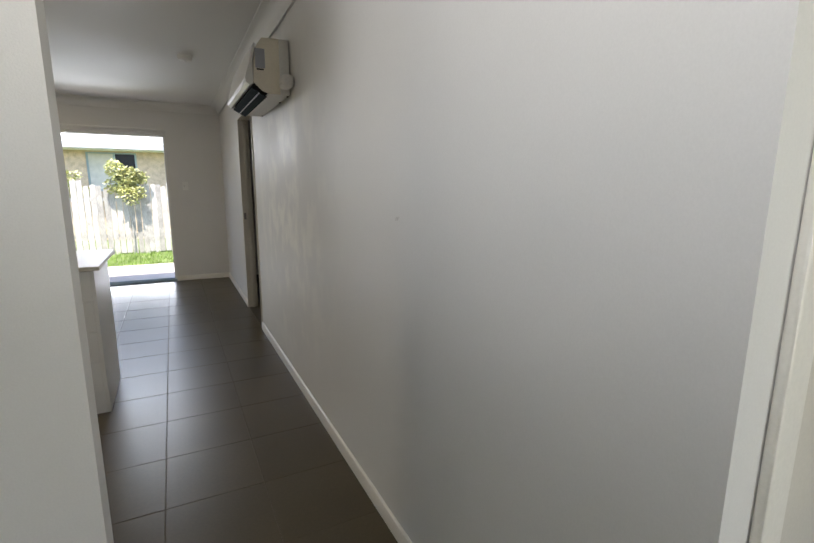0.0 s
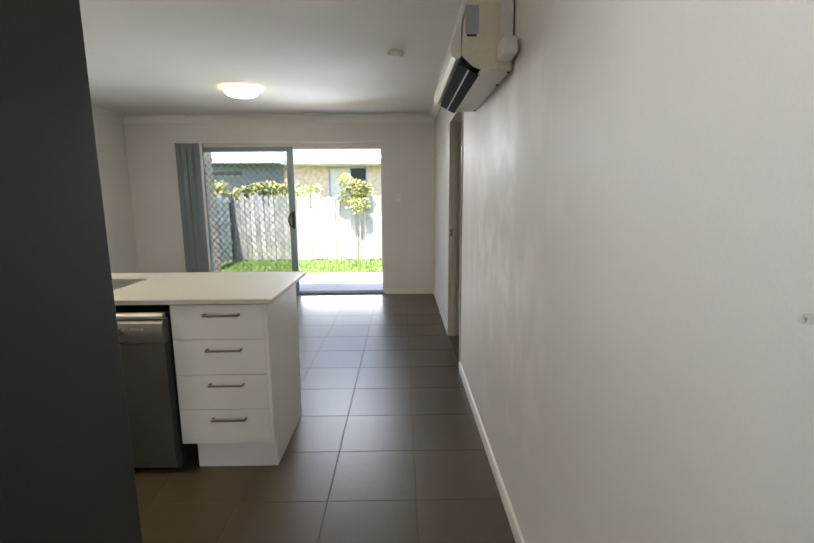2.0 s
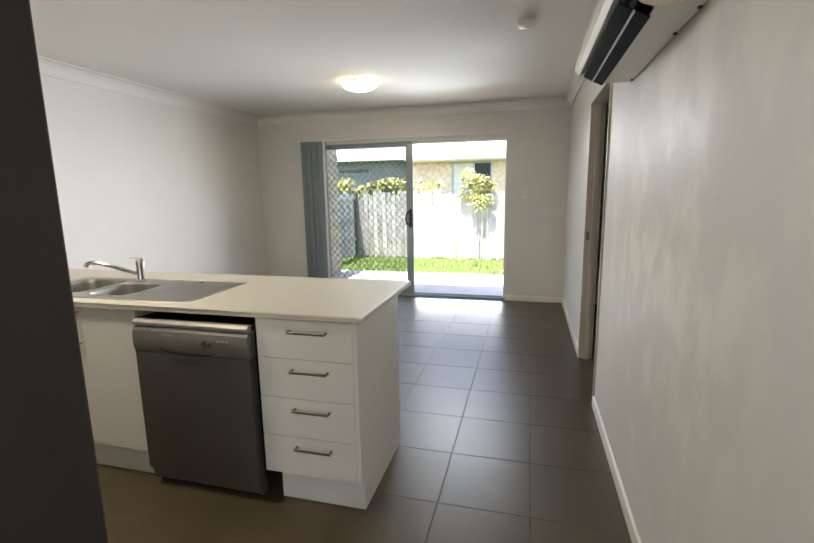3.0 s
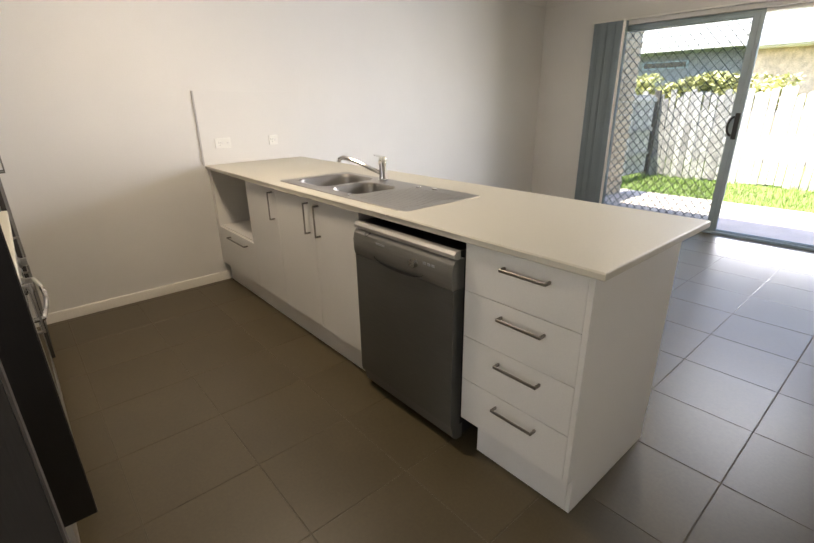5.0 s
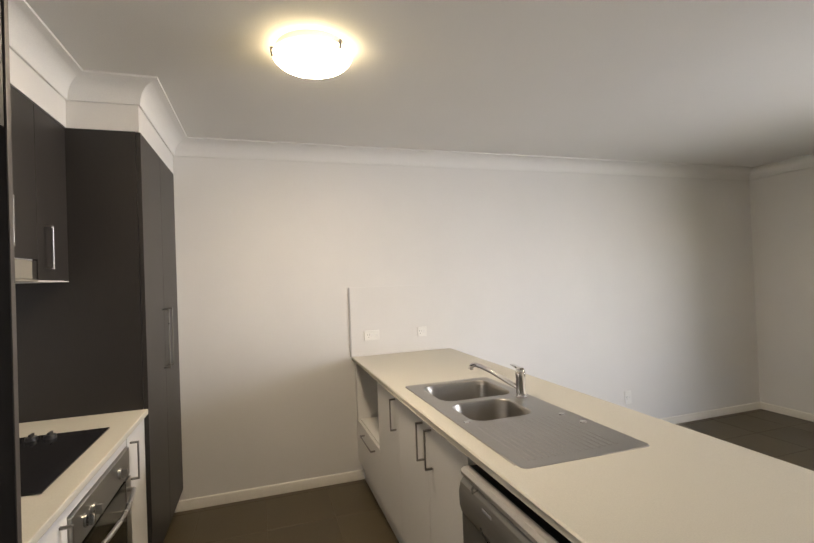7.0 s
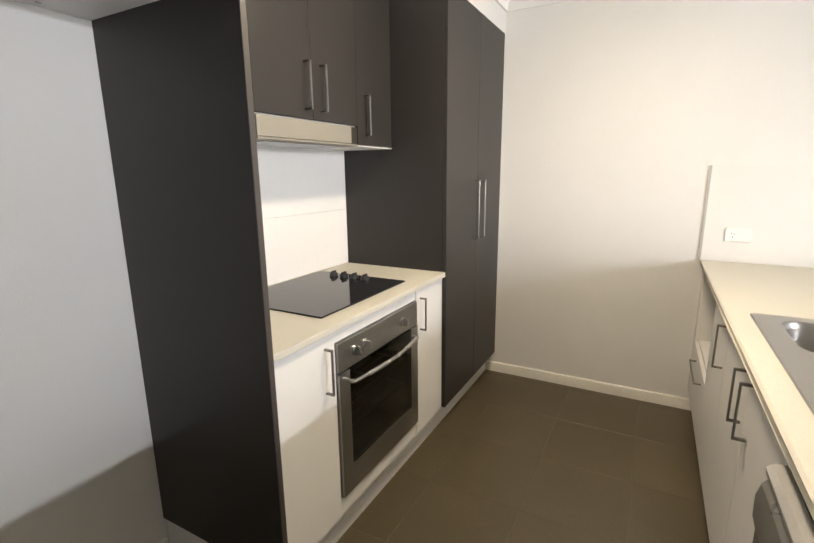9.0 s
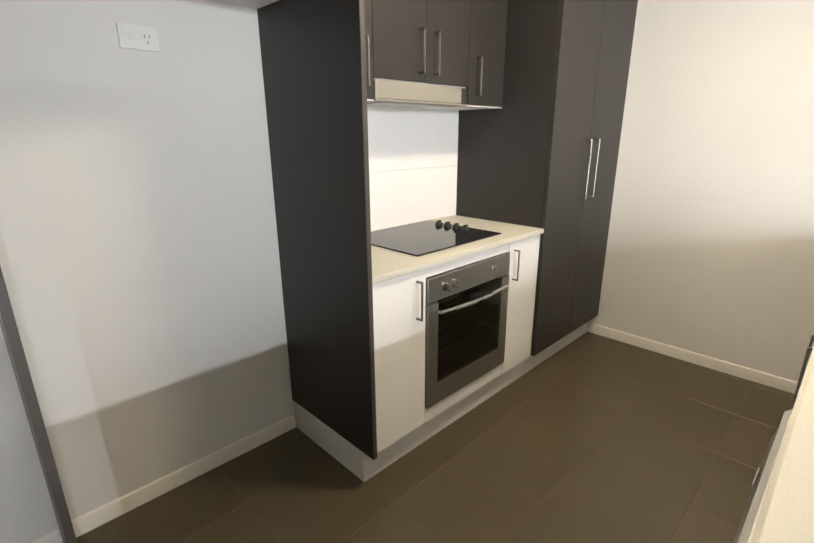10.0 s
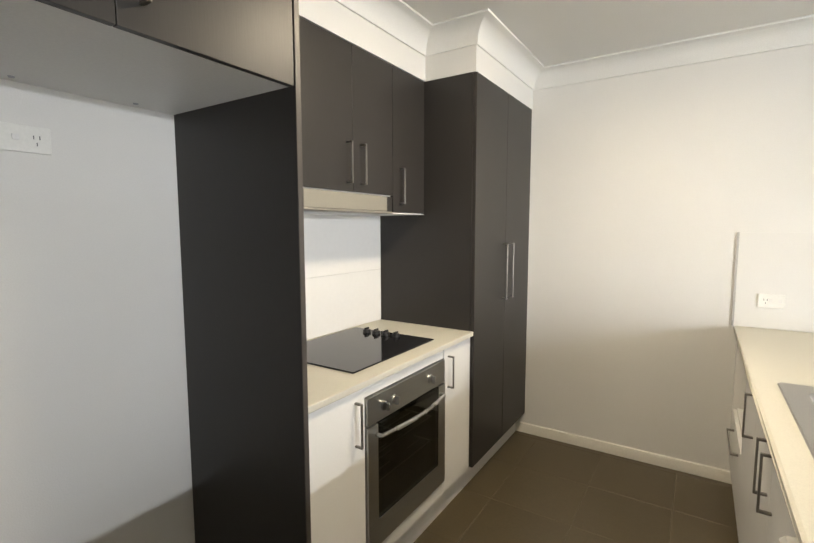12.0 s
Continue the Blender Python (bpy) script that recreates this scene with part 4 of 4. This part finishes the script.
part("rear_chassis", boxes((-0.055, -0.001, AY0 - 0.002, AY0 + 0.004, 1.881, 2.184), bevel=0.001), PLASTIC, ac, "white rear chassis edge")
part("end_cap", add_prism(bmesh.new(), prof[:2] + [(-0.160, 1.892), (-0.207, 1.935)] + prof[4:], 1, AY1 - 0.004, AY1), PLASTIC, ac)
part("front_panel", add_prism(bmesh.new(), [(-0.207, 1.930), (-0.228, 1.921), (-0.246, 1.934), (-0.251, 1.958), (-0.243, 1.990), (-0.226, 2.035), (-0.214, 2.090), (-0.196, 2.150), (-0.186, 2.146), (-0.208, 2.050), (-0.208, 1.945)], 1, AY0 + 0.006, AY1 - 0.006), PLASTIC, ac)
part("outlet_slot", add_prism(bmesh.new(), [(-0.126, 1.884), (-0.200, 1.930), (-0.203, 1.948), (-0.126, 1.903)], 1, AY0 + 0.030, AY1 - 0.030), CAVITY, ac, "dark air outlet")
part("louvre", add_prism(bmesh.new(), [(-0.130, 1.864), (-0.168, 1.882), (-0.169, 1.886), (-0.130, 1.868)], 1, AY0 + 0.035, AY1 - 0.035), TEAL, ac, "dark open louvre blade")
part("louvre", add_prism(bmesh.new(), [(-0.176, 1.886), (-0.212, 1.908), (-0.213, 1.912), (-0.176, 1.890)], 1, AY0 + 0.035, AY1 - 0.035), TEAL, ac)
part("louvre_edge", add_prism(bmesh.new(), [(-0.170, 1.882), (-0.175, 1.885), (-0.175, 1.888), (-0.170, 1.886)], 1, AY0 + 0.033, AY1 - 0.033), LABEL_GREY, ac)
part("rating_label", boxes((-0.192, -0.138, AY0 - 0.0015, AY0 - 0.0003, 2.015, 2.120)), LABEL_GREY, ac, "blue-grey rating label")
part("label_text", boxes((-0.186, -0.146, AY0 - 0.0025, AY0 - 0.0016, 2.004, 2.012)), BLACK, ac)
for y in (3.34, 3.56, 4.20):
    part("clip", boxes((-0.012, -0.001, y - 0.006, y + 0.006, 1.875, 1.881), bevel=0.001), BLACK, ac)
cover = thing("pipe_cover", (-0.033, 3.24, 1.905), "white rounded plastic pipe cover beside the air conditioner", "pipe cover")
part("cover", add_box(bmesh.new(), -0.066, -0.001, 3.185, 3.296, 1.905, 1.975, bevel=0.020, segs=6), PLASTIC, cover)
part("slot", boxes((-0.0675, -0.0655, 3.215, 3.272, 1.925, 1.931)), PAINT, cover)

# ---- garden ----
structure("pavement", boxes((-9, 6, 7.82, 9.78, -0.16, -0.055), bevel=0.004), CONCRETE)
rng = random.Random(4)
verts, faces = [], []
for i in range(16000):
    x, y = rng.uniform(-9, 3), rng.uniform(9.76, 11.9)
    h, w, a = rng.uniform(0.04, 0.10), rng.uniform(0.004, 0.008), rng.uniform(0, 6.28)
    lx, ly = rng.uniform(-0.03, 0.03), rng.uniform(-0.03, 0.03)
    k = len(verts)
    verts += [(x - w * math.cos(a), y - w * math.sin(a), -0.125), (x + w * math.cos(a), y + w * math.sin(a), -0.125), (x + lx, y + ly, -0.125 + h)]
    faces.append((k, k + 1, k + 2))
me = bpy.data.meshes.new("lawn_grass")
me.from_pydata(verts, [], faces)
me.materials.append(GRASS)
tagged(new("lawn_grass", me), "short bright green lawn grass", "grass", kind="stuff")

fence = thing("paling_fence", (-3.0, 11.9, -0.12), "weathered grey timber paling fence along the lawn", "fence")
part("rail", boxes((-9.5, 3.5, 11.935, 11.98, 0.25, 0.32)), PALING, fence)
part("rail", boxes((-9.5, 3.5, 11.935, 11.98, 1.02, 1.09)), PALING, fence)
paling_meshes = []
for j in range(5):
    b = bmesh.new()
    w, h = 0.098, 1.50 + (0.03, -0.04, 0.06, 0.0, -0.07)[j]
    add_prism(b, [(-w / 2, 0), (w / 2, 0), (w / 2, h - 0.012 * j), (w / 2 - 0.02, h), (-w / 2 + 0.012 * j, h - 0.01), (-w / 2, h - 0.03)], 1, -0.008, 0.008)
    paling_meshes.append(mesh_of("paling", b, PALING))
x = -9.4
while x < 3.4:
    o = new("paling", rng.choice(paling_meshes))
    o.parent = fence
    o.location = (x + 3.0, 0.018 + rng.uniform(-0.012, 0.012), 0.0 + rng.uniform(-0.02, 0.04))
    o.rotation_euler = (rng.uniform(-0.01, 0.01), rng.uniform(-0.012, 0.012), rng.uniform(-0.05, 0.05))
    x += 0.105 + rng.uniform(-0.004, 0.012)

gate = thing("side_gate", (-4.36, 10.9, -0.12), "pale weathered timber side gate with a dark corner post", "gate")
for i in range(9):
    y = 9.93 + 0.205 * i
    part("board", add_box(bmesh.new(), -4.372, -4.352, y, y + 0.199, -0.04, 1.36 + 0.008 * math.sin(i * 2.1), bevel=0.003, segs=1), PALING, gate)
for z in (0.30, 0.72, 1.24):
    part("rail", boxes((-4.351, -4.318, 9.93, 11.77, z, z + 0.07), bevel=0.003), PALING, gate)
post = material("dark_post", (0.11, 0.095, 0.08), 0.8, scale=9, vary=0.2, fine=60, fine_vary=0.2, bump=0.04, stretch=(6, 6, 0.5))
part("post", boxes((-4.39, -4.30, 11.785, 11.875, -0.12, 1.44), bevel=0.004), post, gate, "dark timber post")


def leaf_cloud(name, centre, size, count, seed, parent, leaf=0.06):
    r = random.Random(seed)
    vs, fs = [], []
    lumps = [(r.uniform(-1, 1), r.uniform(-1, 1), r.uniform(-1, 1), r.uniform(0.3, 0.55)) for _ in range(14)]
    for i in range(count):
        lx, ly, lz, lr = r.choice(lumps)
        d = Vector((r.gauss(0, 1), r.gauss(0, 1), r.gauss(0, 1))).normalized() * lr * r.uniform(0.6, 1.0)
        c = Vector(((lx * 0.7 + d.x) * size[0], (ly * 0.7 + d.y) * size[1], (lz * 0.7 + d.z) * size[2]))
        q = Euler((r.uniform(-1, 1), r.uniform(-1, 1), r.uniform(0, 6.28))).to_matrix()
        s = leaf * r.uniform(0.6, 1.3)
        k = len(vs)
        for p in ((0, -s, 0), (s * 0.5, 0, s * 0.15), (0, s, 0), (-s * 0.5, 0, s * 0.15)):
            vs.append(tuple(q @ Vector(p) + c + Vector(centre) - Vector(parent.location)))
        fs.append((k, k + 1, k + 2, k + 3))
    m = bpy.data.meshes.new(name)
    m.from_pydata(vs, [], fs)
    m.materials.append(LEAF)
    o = new(name, m)
    o.parent = parent
    return o


climber = thing("climbing_vine", (-1.55, 11.86, -0.12), "leafy green vine hanging over the paling fence", "vine")
leaf_cloud("foliage", (-1.55, 11.82, 1.42), (0.46, 0.12, 0.42), 2000, 3, climber, 0.038)
b = bmesh.new()
for i in range(6):
    add_rod(b, (-1.5 + 0.03 * math.sin(i), 11.86, -0.12 + 0.25 * i), (-1.5 + 0.03 * math.sin(i + 1), 11.86, -0.12 + 0.25 * (i + 1)), 0.014 - 0.001 * i, 6)
part("stem", b, PALING, climber)
hedge = thing("hedge", (-4.4, 12.5, -0.12), "yellow-green leafy hedge behind the paling fence", "hedge")
for i, hx in enumerate((-7.2, -6.2, -5.3, -4.5, -3.7, -2.9)):
    leaf_cloud("foliage", (hx, 12.5, 1.40), (0.7, 0.3, 0.34), 1300, 20 + i, hedge, 0.05)
for hx in (-7.0, -6.0, -5.0, -4.0, -3.0):
    part("stem", add_rod(bmesh.new(), (hx, 12.5, -0.12), (hx + 0.1, 12.5, 1.4), 0.03, 7, 0.012), PALING, hedge)

pier_core = boxes((-3.80, -3.705, 7.81, 9.395, -0.06, 2.42))
pier = structure("wall_outside", pier_core, MORTAR)

house = thing("neighbour_house", (-1.0, 17.5, -0.12), "orange brick neighbouring house with a pale metal roof", "house")
part("wall", boxes((-3.94, -2.62, 15.2, 15.4, -0.12, 2.25), (-1.46, 5, 15.2, 15.4, -0.12, 2.25), (-2.62, -1.46, 15.2, 15.4, -0.12, 1.2), (-2.62, -1.46, 15.2, 15.4, 2.22, 2.25), (-3.94, -3.8, 15.4, 20, -0.12, 2.25), (4.8, 5, 15.4, 20, -0.12, 2.25), (-3.8, 4.8, 19.8, 20, -0.12, 2.25)), BRICK_FAR, house)
win = part("window", boxes((-2.62, -1.46, 15.25, 15.30, 1.2, 1.25), (-2.62, -1.46, 15.25, 15.30, 2.18, 2.22), (-2.62, -2.57, 15.25, 15.30, 1.25, 2.18), (-1.51, -1.46, 15.25, 15.30, 1.25, 2.18), (-2.01, -1.96, 15.25, 15.30, 1.25, 2.18)), ALU, house)
part("pane", boxes((-2.57, -2.01, 15.27, 15.275, 1.25, 2.18)), CURTAINED, win, "pane with a pale curtain behind")
part("pane", boxes((-1.96, -1.51, 15.27, 15.275, 1.25, 2.18)), BLACK_GLASS, win, "dark pane")
part("eave", boxes((-3.9, 5.5, 14.75, 15.2, 2.25, 2.30)), PLASTIC, house, "white soffit")
gut = part("gutter", boxes((-3.9, 5.5, 14.62, 14.75, 2.28, 2.42)), ROOF, house)
ro = part("roof", add_prism(bmesh.new(), [(14.66, 2.43), (17.5, 3.75), (20.4, 2.43), (20.4, 2.38), (17.5, 3.70), (14.66, 2.38)], 0, -3.9, 5.5), ROOF, house)

shed = thing("neighbour_garage", (-9.0, 18.0, -0.12), "blue-grey clad neighbouring garage with a ribbed metal roof", "garage")
part("wall", boxes((-14, -3.95, 15.6, 15.8, -0.12, 2.30), (-14, -13.8, 15.8, 20, -0.12, 2.30), (-4.15, -3.95, 15.8, 20, -0.12, 2.30)), CLAD, shed)
wv = part("window", boxes((-6.35, -5.25, 15.56, 15.60, 1.98, 2.16)), ALU, shed)
part("pane", boxes((-6.30, -5.30, 15.545, 15.56, 2.01, 2.13)), BLACK_GLASS, wv)
part("gutter", boxes((-14.2, -3.92, 15.05, 15.17, 2.34, 2.46)), PLASTIC, shed)
part("roof", add_prism(bmesh.new(), [(15.1, 2.46), (18.0, 3.5), (20.4, 2.46), (20.4, 2.40), (18.0, 3.44), (15.1, 2.40)], 0, -14.2, -3.92), ROOF, shed)
rb = bmesh.new()
for i in range(28):
    yy = 15.12 + 0.1 * i
    zz = 2.46 + (yy - 15.1) * 1.04 / 2.9
    add_box(rb, -14.2, -3.92, yy, yy + 0.035, zz + 0.002, zz + 0.03)
part("roof_ribs", rb, PLASTIC, shed)

# ---- small pieces of the setting ----
brick_mesh = mesh_of("brick", boxes((-0.058, 0.058, -0.113, 0.113, -0.036, 0.036), bevel=0.003), BRICK)
for c in range(28):
    z = -0.015 + 0.0862 * c
    y = 7.93 + (0.0 if c % 2 else -0.118)
    while y < 9.40:
        o = new("brick", brick_mesh)
        o.parent = pier
        o.location = (-3.752, min(y, 9.29), z + 0.03)
        y += 0.236

tile_meshes = {}
P, G = 0.407, 0.004


def tile_mesh(w, h):
    key = (round(w, 3), round(h, 3))
    if key not in tile_meshes:
        a, c = w / 2 - G / 2, h / 2 - G / 2
        b = bmesh.new()
        lo = [b.verts.new(p) for p in ((-a, -c, -0.002), (a, -c, -0.002), (a, c, -0.002), (-a, c, -0.002))]
        s = 0.0010
        mid = [b.verts.new(p) for p in ((-a, -c, -s), (a, -c, -s), (a, c, -s), (-a, c, -s))]
        hi = [b.verts.new(p) for p in ((-a + s, -c + s, 0), (a - s, -c + s, 0), (a - s, c - s, 0), (-a + s, c - s, 0))]
        for q, r in ((lo, mid), (mid, hi)):
            for i in range(4):
                b.faces.new((q[i], q[(i + 1) % 4], r[(i + 1) % 4], r[i]))
        b.faces.new(hi)
        me = bpy.data.meshes.new("tile")
        b.to_mesh(me)
        b.free()
        me.materials.append(TILE)
        tile_meshes[key] = me
    return tile_meshes[key]


ys = [-1.25] + [-0.8495 + 0.4085 * i for i in range(21)] + [NY + 0.01]
xs = [1.29] + [0.824 - P * i for i in range(13)] + [WX - 0.02]
for x1, x0 in zip(xs, xs[1:]):
    for y0, y1 in zip(ys, ys[1:]):
        if x1 - x0 < 0.02 or y1 - y0 < 0.02:
            continue
        if x0 > -0.02 and y0 > 0.9:
            continue
        if x1 < -2.4 and y1 < 1.6:
            continue
        o = new("tile", tile_mesh(x1 - x0, y1 - y0))
        o.parent = floor
        o.location = ((x0 + x1) / 2, (y0 + y1) / 2, 0)
